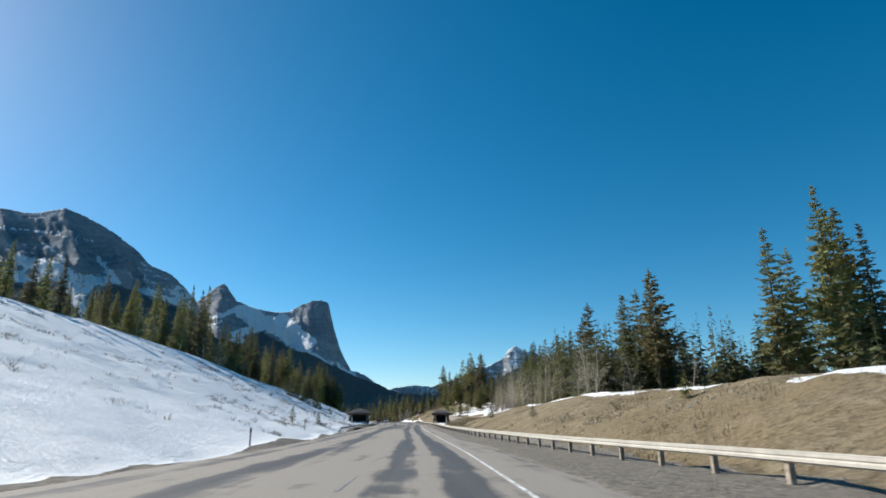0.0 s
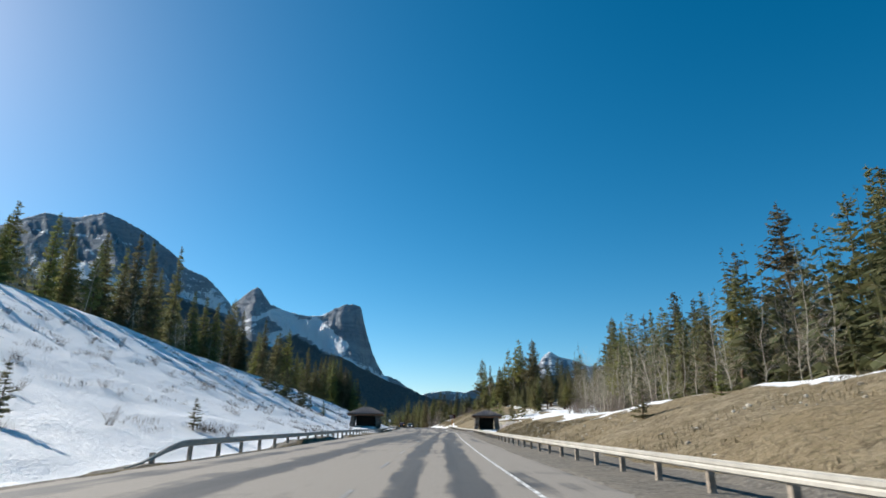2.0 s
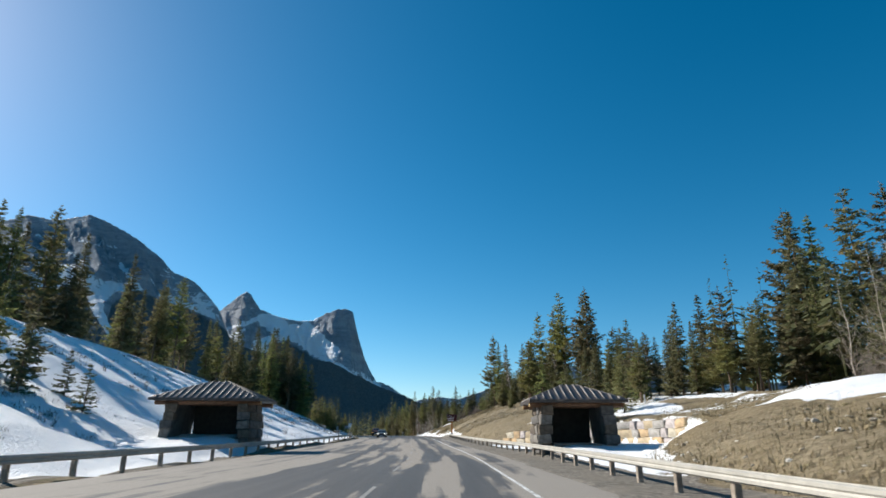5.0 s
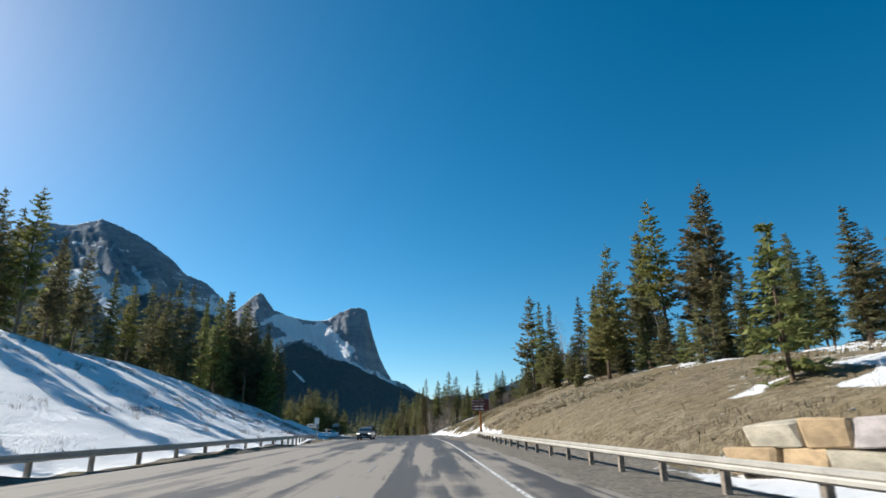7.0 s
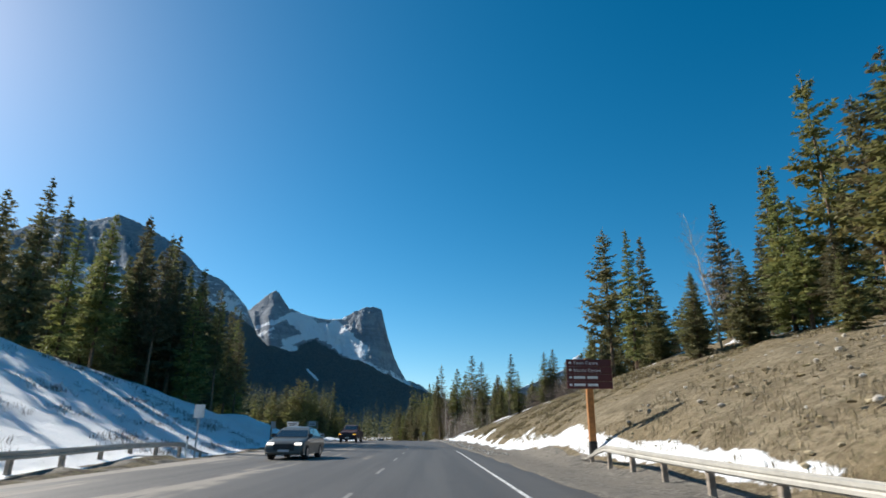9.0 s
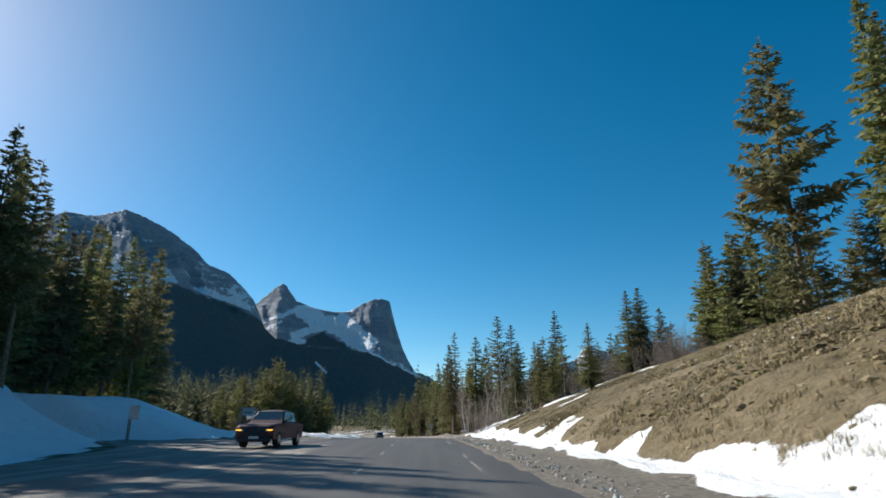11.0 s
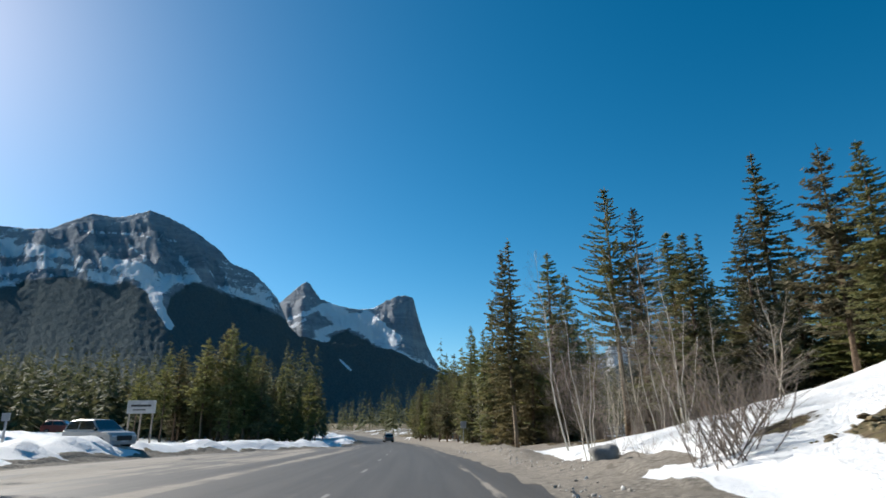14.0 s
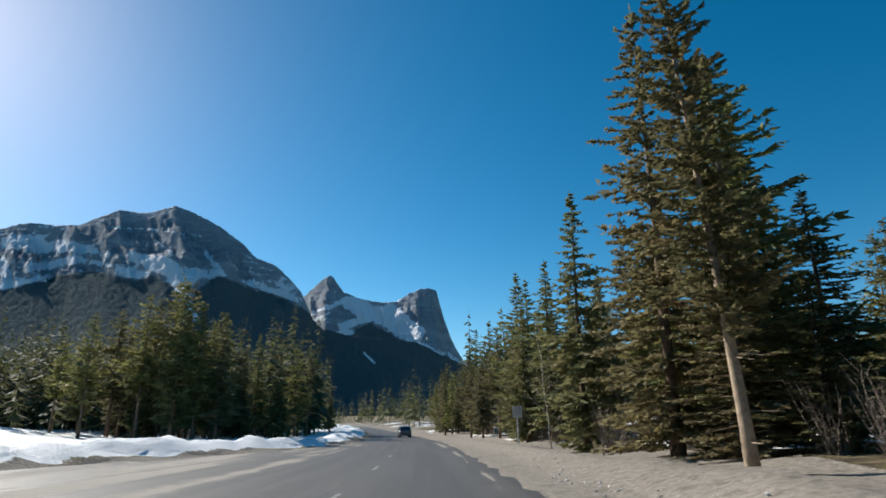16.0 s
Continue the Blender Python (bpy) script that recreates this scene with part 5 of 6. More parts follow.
# ---- guardrails ----
def guardrail(name, label, offset, y0, y1, spacing, facing, group):
    """Steel W-beam on posts; offset is a function of y, facing is the side that looks at the road."""
    root = thing(name, label, "guardrail", pose(float(road_x(y0)) + offset(y0), y0, 0), group)
    prof = [(0.0, 0.43), (0.0, 0.445), (0.05, 0.465), (0.05, 0.52), (0.028, 0.55), (0.05, 0.58), (0.05, 0.635), (0.0, 0.655), (0.0, 0.67)]
    back = [(a - 0.014, z) for a, z in prof[::-1]]
    ring = prof + back
    ys = np.arange(y0, y1 + 0.01, 1.0)
    ground = np.convolve(np.pad(ground_z(road_x(ys) + offset(ys), ys), 4, mode="edge"), np.ones(9) / 9, mode="valid")
    v, f = [], []
    for i, y in enumerate(ys):
        end = min(smooth01((y - y0) / 4.5), smooth01((y1 - y) / 4.5))
        x = float(road_x(y)) + float(offset(y))
        for a, z in ring:
            v.append((x + facing * a, y, float(ground[i]) + z * (0.25 + 0.75 * end) - 0.16 * (1 - end)))
        if i:
            n = len(ring)
            for k in range(n):
                f.append(((i - 1) * n + k, (i - 1) * n + (k + 1) % n, i * n + (k + 1) % n, i * n + k))
    me = mesh_from("beam", v, f, M_STEEL, smooth=False)
    beam = new("beam", me)
    beam.parent = root
    beam.matrix_parent_inverse = root.matrix_world.inverted()
    bm = bmesh.new()
    box(bm, -0.07, -0.08, -0.4, 0.07, 0.08, 0.64, 0.012)
    pm = bpy.data.meshes.new("post")
    bm.to_mesh(pm)
    bm.free()
    pm.materials.append(M_POST)
    y = y0 + 2.0
    while y < y1 - 1:
        p = new("post", pm)
        p.parent = root
        p.matrix_parent_inverse = root.matrix_world.inverted()
        end = min(smooth01((y - y0) / 4.5), smooth01((y1 - y) / 4.5))
        p.matrix_basis = pose(float(road_x(y)) + float(offset(y)) - facing * 0.11, y, float(np.interp(y, ys, ground)) - 0.55 * (1 - end), rz=rt.uniform(-4, 4), rx=rt.uniform(-1.5, 1.5))
        y += spacing
    return root


off_right = curve_1m([(-120, 9), (12, 7.6), (24, 6.4), (60, 5.5), (100, 5.15), (145, 5.15), (172, 5.7), (190, 5.7), (215, 5.1), (235, 5.5), (250, 6.2), (264, 7.0), (1000, 7)], soft=4.0)
off_left = curve_1m([(-120, -9.1), (74, -9.1), (84, -9.25), (104, -9.6), (147, -11.2), (187, -11.95), (203, -11.4), (213, -10.7), (228, -10.3), (246, -12), (256, -13.4), (1000, -15)], soft=3.0)
guardrail("guardrail", "sunlit galvanised steel guardrail on wooden posts", off_right, -24, 253, 2.85, -1, "guardrails along the road")
guardrail("guardrail", "shaded grey steel guardrail below the snow bank", off_left, 75, 264, 3.1, 1, "guardrails along the road")


# ---- stone blocks ----
def block_mesh(seed, mat):
    """A rough quarried block of unit size."""
    r = np.random.RandomState(seed)
    bm = bmesh.new()
    bmesh.ops.create_cube(bm, size=1.0)
    for vtx in bm.verts:
        vtx.co += Vector(r.uniform(-0.10, 0.10, 3))
    bmesh.ops.bevel(bm, geom=list(bm.edges), offset=0.08, segments=1, affect="EDGES")
    for vtx in bm.verts:
        vtx.co += Vector(r.uniform(-0.022, 0.022, 3))
    me = bpy.data.meshes.new("stone")
    bm.to_mesh(me)
    bm.free()
    me.materials.append(mat)
    return me


BLOCKS = [block_mesh(900 + i, M_STONE[i % 5]) for i in range(15)]
# shelter stone, darker than the wall's: shade on the fronts is put into its colour
M_PIER_SHADED = [simple("pier_stone_" + n, c, 0.9, scale=2.2, vary=0.3, bumpy=0.7) for n, c in (("grey", (0.115, 0.108, 0.10)), ("brown", (0.125, 0.10, 0.075)), ("pale", (0.17, 0.155, 0.135)))]
PIER_BLOCKS = [block_mesh(940 + i, M_PIER_SHADED[i % 3]) for i in range(9)]


def laid_stones(root, line, z0, courses, height, seed, lo=0.9, hi=1.7, depth=0.75, taper=None):
    """Courses of blocks along a line: line(u) gives x, y at u metres, taper(u) the wall's height there."""
    r = np.random.RandomState(seed)
    inv = root.matrix_world.inverted()
    length = line.length
    for c in range(courses):
        u = -r.uniform(0, 0.8)
        while u < length:
            L = r.uniform(lo, hi)
            mid = u + L / 2
            z = z0(mid) + height * (c + 0.5)
            if mid < length and (taper is None or z + height * 0.2 < z0(mid) + taper(mid)):
                (x, y), (x2, y2) = line(max(u, 0)), line(u + L)
                o = new("stone", BLOCKS[r.randint(15)])
                o.parent = root
                o.matrix_parent_inverse = inv
                o.matrix_basis = Matrix.LocRotScale(((x + x2) / 2 + r.uniform(-0.06, 0.06), (y + y2) / 2, z), Euler((r.uniform(-0.04, 0.04), r.uniform(-0.06, 0.06), math.atan2(y2 - y, x2 - x) + r.uniform(-0.05, 0.05))),
                                                    (L * 1.0, depth * r.uniform(0.94, 1.06), height * r.uniform(0.96, 1.03)))
            u += L


class Line:
    """A bent line on the ground; called with u it gives the point u metres along."""
    def __init__(self, *pts):
        self.pts = [Vector(p) for p in pts]
        self.run = [0.0]
        for a, b in zip(self.pts, self.pts[1:]):
            self.run.append(self.run[-1] + (b - a).length)
        self.length = self.run[-1]

    def __call__(self, u):
        k = max(i for i in range(len(self.pts) - 1) if self.run[i] <= max(u, 0))
        p = self.pts[k].lerp(self.pts[k + 1], (u - self.run[k]) / (self.run[k + 1] - self.run[k]))
        return p.x, p.y


wall = thing("stone_wall", "low retaining wall of stacked tan and grey boulders", "stone wall", pose(18.0, 188.3, 0))
laid_stones(wall, Line((21.9, 176.5), (21.4, 180.5), (20.5, 184.0), (18.0, 188.3), (14.6, 193.0), (12.2, 199.6)), lambda u: 0.22 - 0.012 * u, 3, 0.62, 31, lo=0.8, hi=1.75, depth=0.85,
            taper=lambda u: np.interp(u, [0, 4, 14, 17, 20, 23, 26], [1.9, 1.9, 1.9, 1.75, 1.5, 1.2, 0.75]))


# ---- roadside shelters ----
M_RIB = simple("weathered_roof_rib", (0.20, 0.18, 0.165), 0.6, 0.2, scale=2, vary=0.2, bumpy=0.05)


def shelter(label, m, w, d, eave, apex, seed, over=0.75):
    """Open-fronted hut: battered stone piers, dark back wall, log beams and a hipped ribbed roof. It faces -y."""
    root = thing("roadside_shelter", label, "shelter", m, "stone and log shelters")
    r = np.random.RandomState(seed)
    hw, hd = w / 2, d / 2
    # stone piers and walls as cores, with stones laid on them
    for sx in (-1, 1):
        bm = bmesh.new()
        box(bm, sx * hw - (0.6 if sx > 0 else 0), -hd, -0.5, sx * hw + (0 if sx > 0 else 0.6), hd, eave - 0.25)
        for vtx in bm.verts:
            if vtx.co.z < 0.5:
                vtx.co.x += sx * 0.28
        part("side_wall", bm, M_PIER_SHADED[0], root, "stone side wall")
    bm = bmesh.new()
    box(bm, -hw + 0.6, hd - 0.35, -0.5, hw - 0.6, hd, eave - 0.25)
    part("back_wall", bm, M_DARK, root, "near-black back wall")
    bm = bmesh.new()
    box(bm, -hw + 0.6, -hd + 0.2, -0.3, hw - 0.6, hd - 0.35, 0.04)
    part("floor_slab", bm, M_PIER_SHADED[2], root)
    for sx in (-1, 1):
        for sz in range(4):
            for side in range(3):
                o = new("stone", PIER_BLOCKS[r.randint(9)])
                o.parent = root
                h = (eave - 0.2) / 4
                lean = 0.28 * (1 - (sz + 0.5) / 4)
                if side == 0:
                    o.matrix_basis = Matrix.LocRotScale((sx * (hw - 0.3 + lean), -hd + 0.02, h * (sz + 0.5)), Euler((0, 0, r.uniform(-0.05, 0.05))), (0.75, 0.5, h * 0.97))
                else:
                    o.matrix_basis = Matrix.LocRotScale((sx * (hw - 0.05 + lean), -hd + (side - 0.4) * d / 2.2, h * (sz + 0.5)), Euler((0, 0, math.pi / 2 + r.uniform(-0.05, 0.05))), (d / 2.25, 0.4, h * 0.97))
    for yy in (-hd + 0.1, hd - 0.2):
        bm = bmesh.new()
        tube(bm, [(-hw - over * 0.9, yy, eave - 0.12), (hw + over * 0.9, yy, eave - 0.12)], [0.2, 0.2], 12)
        beam = part("log_beam", bm, M_LOG, root, "thick dark stained log")
        for sx in (-1, 1):
            bm = bmesh.new()
            tube(bm, [(sx * (hw + over * 0.9), yy, eave - 0.12), (sx * (hw + over * 0.9 + 0.02), yy, eave - 0.12)], [0.19, 0.19], 14)
            part("log_end", bm, M_LOGEND, beam, "pale sawn end of the log")
    # roof
    bm = bmesh.new()
    a, b2 = hw + over, hd + over
    base = [(-a, -b2), (a, -b2), (a, b2), (-a, b2)]
    rl = max(a - b2, 0.4)
    low = [bm.verts.new((x, y, eave - 0.06)) for x, y in base]
    mid = [bm.verts.new((x, y, eave + 0.1)) for x, y in base]
    t0, t1 = bm.verts.new((-rl, 0, apex)), bm.verts.new((rl, 0, apex))
    bm.faces.new(low[::-1])
    for k in range(4):
        bm.faces.new((low[k], low[(k + 1) % 4], mid[(k + 1) % 4], mid[k]))
    bm.faces.new((mid[0], mid[1], t1, t0))
    bm.faces.new((mid[1], mid[2], t1))
    bm.faces.new((mid[2], mid[3], t0, t1))
    bm.faces.new((mid[3], mid[0], t0))
    roof = part("roof", bm, M_ROOF, root, "brown ribbed metal hip roof")
    n = int(2 * a / 0.42)
    for sy in (-1, 1):
        for i in range(n + 1):
            x = -a + 2 * a * i / n
            run = 1.0 if abs(x) <= rl else (a - abs(x)) / (a - rl)
            if run < 0.05:
                continue
            bm = bmesh.new()
            tube(bm, [(x, sy * b2, eave + 0.12), (x, sy * b2 * (1 - run), eave + 0.12 + (apex - eave - 0.1) * run)], [0.06, 0.06], 4)
            part("roof_rib", bm, M_RIB, roof)
    for sx in (-1, 1):
        for i in range(1, int(2 * b2 / 0.42)):
            y = -b2 + 2 * b2 * i / int(2 * b2 / 0.42)
            run = 1 - abs(y) / b2
            if run < 0.05:
                continue
            bm = bmesh.new()
            tube(bm, [(sx * a, y, eave + 0.12), (sx * (a - (a - rl) * run), y, eave + 0.12 + (apex - eave - 0.1) * run)], [0.06, 0.06], 4)
            part("roof_rib", bm, M_RIB, roof)
    return root


shelter("stone and log shelter with brown hip roof beside snow bank", pose(-11.0, 177.6, 0.68, 0, 0, 2), 5.2, 4.0, 2.4, 3.75, 1, 0.95)
shelter("stone and log shelter with brown hip roof below grassy bank", pose(12.5, 171.6, 0.46, 0, 0, -3), 4.0, 3.6, 2.35, 3.45, 2, 0.8)


# ---- signs ----
def text_mesh(body, size, mat, parent, m, label):
    cu = bpy.data.curves.new("lettering", "FONT")
    cu.body, cu.size, cu.extrude = body, size, 0.003
    cu.align_x = "LEFT"
    tmp = bpy.data.objects.new("lettering_tmp", cu)
    scene.collection.objects.link(tmp)
    me = bpy.data.meshes.new_from_object(tmp.evaluated_get(bpy.context.evaluated_depsgraph_get()))
    bpy.data.objects.remove(tmp)
    me.materials.append(mat)
    ob = new("lettering", me)
    ob.parent = parent
    ob.matrix_basis = m
    ob["label"] = label
    return ob


sx, sy = 8.98, 253.4
direction_sign = thing("direction_sign", "maroon wooden direction sign on an orange-brown post beside the guardrail", "sign", pose(sx, sy, gz(sx, sy) + 0.02, 0, 0, 2))
bm = bmesh.new()
box(bm, -0.14, -0.12, -0.5, 0.14, 0.12, 3.95, 0.02)
part("post", bm, M_WOOD, direction_sign, "orange-brown stained timber post")
bm = bmesh.new()
box(bm, -0.16, -0.14, -0.5, 0.16, 0.14, 0.45, 0.02)
part("post_foot", bm, M_DARK, direction_sign, "dark tarred foot of the post")
for i, word in enumerate(("Town Centre", "Nordic Centre", None, None)):
    z = 3.74 - 0.318 * i
    bm = bmesh.new()
    box(bm, -1.0, -0.2, z - 0.155, 1.0, -0.13, z + 0.155, 0.015)
    panel = part("sign_panel", bm, M_SIGN, direction_sign, "maroon painted plank")
    bm = bmesh.new()
    box(bm, -0.9, -0.208, z - 0.04, -0.78, -0.2, z + 0.05)
    part("arrow", bm, M_WHITE, panel)
    if word:
        text_mesh(word, 0.2, M_WHITE, panel, pose(-0.7, -0.203, z - 0.07, 90, 0, 0), "pale lettering")
    else:
        for a, b2 in ((-0.7, -0.2), (-0.1, 0.35)):
            bm = bmesh.new()
            box(bm, a, -0.208, z - 0.05, b2, -0.2, z + 0.06)
            part("lettering_bar", bm, M_WHITE, panel, "unreadable pale lettering")


def post_sign(name, label, x, y, w, h, z, posts, face, post_mat, rz=0.0, post_r=0.045, bars=()):
    root = thing(name, label, "sign", pose(x, y, gz(x, y), 0, 0, rz))
    for px in posts:
        bm = bmesh.new()
        box(bm, px - post_r, -post_r, -0.5, px + post_r, post_r, z + h * 0.9, 0.008)
        part("post", bm, post_mat, root)
    bm = bmesh.new()
    box(bm, -w / 2, -post_r - 0.03, z, w / 2, -post_r - 0.004, z + h, 0.006)
    panel = part("sign_panel", bm, face, root)
    for a, b2, c, d in bars:
        bm = bmesh.new()
        box(bm, a, -post_r - 0.036, c, b2, -post_r - 0.028, d)
        part("lettering_bar", bm, M_BLACK, panel, "unreadable dark lettering")
    return root


post_sign("road_sign", "small white road sign on a thin steel post", -11.8, 262, 0.6, 0.75, 2.0, (0,), M_WHITE, M_BACK, 4)
post_sign("road_sign", "back of a tall grey road sign at the snow bank", -20.6, 305.8, 0.62, 0.9, 1.65, (-0.2,), M_BACK, M_POST, 42, 0.085)
post_sign("notice_board", "pale sign board on two dark timber posts", -20.45, 326.93, 1.2, 0.78, 1.75, (-0.8, 0.8), M_BACK, M_POST, 6, 0.095, ((-0.45, 0.45, 2.0, 2.09),))
# the white board's face takes the dull grey M_BACK, its shade put into the colour
post_sign("sign_board", "white sign board on dark posts in the snow", -36.0, 373, 2.7, 1.25, 3.1, (-1.1, 0, 1.1), M_BACK, M_POST, 10, 0.07, ((-1.0, 0.9, 3.75, 3.95), (-0.8, 0.4, 3.4, 3.5)))
post_sign("road_sign", "back of a small road sign beside the woods", -5.0, 385, 0.65, 0.75, 1.9, (0,), M_BACK, M_BACK, 8)
post_sign("road_sign", "pale road sign at the junction", -26.05, 344.8, 0.45, 0.4, 1.6, (0,), M_BACK, M_BACK, 4)
M_REFL = simple("reflector_band", (0.05, 0.05, 0.05), 0.5, scale=4, vary=0.1, bumpy=0)
for x, y in ((-8.3, 35.5), (-11.0, 259), (-10.4, 130 - 60)):
    d = thing("marker_post", "slim pale roadside marker post in the snow", "marker post", pose(x, y, gz(x, y)), "roadside marker posts")
    bm = bmesh.new()
    box(bm, -0.05, -0.02, -0.3, 0.05, 0.02, 1.1, 0.01)
    part("post", bm, M_POST if y < 100 else M_WHITE, d)
    bm = bmesh.new()
    box(bm, -0.052, -0.024, 0.85, 0.052, 0.024, 1.0)
    part("band", bm, M_REFL, d)


# ---- boulder ----
bm = bmesh.new()
bmesh.ops.create_icosphere(bm, subdivisions=3, radius=1.0)
for vtx in bm.verts:
    n = noise.noise(vtx.co * 1.3 + Vector((3, 1, 0))) * 0.42 + noise.noise(vtx.co * 3.5) * 0.12
    vtx.co = Vector((vtx.co.x * 0.47, vtx.co.y * 0.36, vtx.co.z * 0.33)) * (1 + n)
    vtx.co.x += 0.25 * vtx.co.z
    # the undercut side
    if vtx.co.x > 0 and vtx.co.z < 0.02:
        vtx.co.x -= 0.7 * (0.02 - vtx.co.z) * vtx.co.x / 0.4
bme = bpy.data.meshes.new("boulder")
bm.to_mesh(bme)
bm.free()
bme.materials.append(simple("boulder_rock", (0.24, 0.238, 0.225), 0.9, scale=2, vary=0.2, bumpy=0.6))
bme.polygons.foreach_set("use_smooth", [True] * len(bme.polygons))
boulder = tagged(new("boulder", bme), "grey rounded boulder on the gravel verge", "boulder")
boulder.matrix_world = pose(1.55, 335.3, gz(1.55, 335.3) + 0.17, 0, 6, 8)


# ---- vehicles ----
def vehicle(name, label, m, profile, cabin, width, wheels, wheel_r, paint, lamp=None, truck=False):
    """profile: side outline of the body (x forward, z); cabin: outline of the glasshouse."""
    root = thing(name, label, "car" if not truck else "pickup truck", m)
    hw = width / 2

    def loft(outline, stations, mat, pname, lab=""):
        bm = bmesh.new()
        rings = []
        cx = sum(p[0] for p in outline) / len(outline)
        cz = min(p[1] for p in outline)
        for yy, sx_, sz_ in stations:
            rings.append([bm.verts.new((cx + (x - cx) * sx_, yy, cz + (z - cz) * sz_)) for x, z in outline])
        n = len(outline)
        for r0, r1 in zip(rings, rings[1:]):
            for k in range(n):
                f = bm.faces.new((r0[k], r0[(k + 1) % n], r1[(k + 1) % n], r1[k]))
                f.smooth = True
        bm.faces.new(rings[0][::-1])
        bm.faces.new(rings[-1])
        bmesh.ops.recalc_face_normals(bm, faces=bm.faces)
        return part(pname, bm, mat, root, lab)

    loft(profile, [(-hw, 0.965, 0.93), (-hw * 0.93, 0.99, 0.985), (-hw * 0.7, 1, 1), (hw * 0.7, 1, 1), (hw * 0.93, 0.99, 0.985), (hw, 0.965, 0.93)], paint, "body")
    # cab: a closed shell that narrows to the roof, with panes let into it
    z0, top = min(z for _, z in cabin), max(z for _, z in cabin)
    xa, xb = min(p[0] for p in cabin), max(p[0] for p in cabin)
    rise = top - z0
    half = lambda z: hw * (0.95 - 0.19 * (z - z0) / rise)
    bm = bmesh.new()
    rings = []
    for k in (-1.0, -0.86, 0.0, 0.86, 1.0):
        crown = 0.03 * (1 - k * k)
        rings.append([bm.verts.new((x, k * half(z), z + (crown if z > top - 0.015 else 0.0) - (0.05 if abs(k) == 1 and z > top - 0.12 else 0.0))) for x, z in cabin])
    for r0, r1 in zip(rings, rings[1:]):
        for k in range(len(cabin)):
            bm.faces.new((r0[k], r0[(k + 1) % len(cabin)], r1[(k + 1) % len(cabin)], r1[k]))
    bm.faces.new(rings[0][::-1])
    bm.faces.new(rings[-1])
    bmesh.ops.recalc_face_normals(bm, faces=bm.faces)
    part("cab", bm, paint, root)

    def pane(pname, corners):
        """A thin pane, standing slightly proud of the cab."""
        a, b_, c = (Vector(q) for q in corners[:3])
        n = (b_ - a).cross(c - a).normalized()
        mid = sum((Vector(q) for q in corners), Vector()) / len(corners)
        if n.dot(mid - Vector(((xa + xb) / 2, 0, z0))) < 0:
            n = -n
        bm = bmesh.new()
        lo = [bm.verts.new(Vector(q) - n * 0.02) for q in corners]
        hi = [bm.verts.new(Vector(q) + n * 0.012) for q in corners]
        bm.faces.new(lo)
        bm.faces.new(hi)
        for k in range(len(corners)):
            bm.faces.new((lo[k], lo[(k + 1) % len(lo)], hi[(k + 1) % len(lo)], hi[k]))
        bmesh.ops.recalc_face_normals(bm, faces=bm.faces)
        part(pname, bm, M_GLASS, root, "dark tinted glass")

    up = [p for p in cabin if p[1] > top - 0.17]
    rear_top, front_top = min(up), max(up)
    for pname, (fx, fz), (tx, tz) in (("windscreen", (xb, z0), front_top), ("rear_window", (xa, z0), rear_top)):
        at = lambda k: (fx + (tx - fx) * k, fz + (tz - fz) * k)
        (x1, z1), (x2, z2) = at(0.14), at(0.94)
        pane(pname, [(x1, -0.9 * half(z1), z1), (x1, 0.9 * half(z1), z1), (x2, 0.88 * half(z2), z2), (x2, -0.88 * half(z2), z2)])
    zb, zt = z0 + 0.14 * rise, z0 + 0.84 * rise
    edge = lambda foot, head, z: foot[0] + (head[0] - foot[0]) * (z - z0) / (head[1] - z0)
    b_rear, t_rear = edge((xa, z0), rear_top, zb) + 0.12, edge((xa, z0), rear_top, zt) + 0.12
    b_front, t_front = edge((xb, z0), front_top, zb) - 0.14, edge((xb, z0), front_top, zt) - 0.12
    post = (rear_top[0] + front_top[0]) / 2
    for sgn in (-1, 1):
        for (b0, t0), (b1, t1) in (((b_rear, t_rear), (post - 0.05, post - 0.05)), ((post + 0.05, post + 0.05), (b_front, t_front))):
            pane("side_window", [(b0, sgn * half(zb), zb), (b1, sgn * half(zb), zb), (t1, sgn * half(zt), zt), (t0, sgn * half(zt), zt)])
        bm = bmesh.new()
        box(bm, xb - 0.35, sgn * hw * 1.0 - 0.11, z0 + 0.02, xb - 0.2, sgn * hw * 1.0 + 0.11, z0 + 0.2, 0.03)
        part("mirror", bm, M_BLACK, root)
        for wx in wheels:
            bm = bmesh.new()
            tube(bm, [(wx, sgn * (hw - 0.22), wheel_r), (wx, sgn * (hw + 0.015), wheel_r)], [wheel_r, wheel_r], 20)
            wheel = part("wheel", bm, M_TYRE, root)
            bm = bmesh.new()
            tube(bm, [(wx, sgn * (hw - 0.05), wheel_r), (wx, sgn * (hw + 0.03), wheel_r)], [wheel_r * 0.62, wheel_r * 0.58], 16)
            part("rim", bm, M_RIM, wheel)
        front = max(p[0] for p in profile)
        zl = wheel_r * 2 * 0.98
        bm = bmesh.new()
        box(bm, front - 0.28, sgn * hw * 0.9 - sgn * 0.32 if sgn > 0 else -hw * 0.9, zl + 0.02, front - 0.02, sgn * hw * 0.9 if sgn > 0 else -hw * 0.9 + 0.32, zl + 0.13, 0.03)
        part("headlight", bm, lamp or M_LAMP, root)
        rear = min(p[0] for p in profile)
        bm = bmesh.new()
        box(bm, rear + 0.01, min(sgn * hw * 0.92, sgn * (hw * 0.92 - 0.25)), zl + 0.05, rear + 0.16, max(sgn * hw * 0.92, sgn * (hw * 0.92 - 0.25)), zl + 0.3, 0.02)
        part("tail_light", bm, simple_red, root)
    bm = bmesh.new()
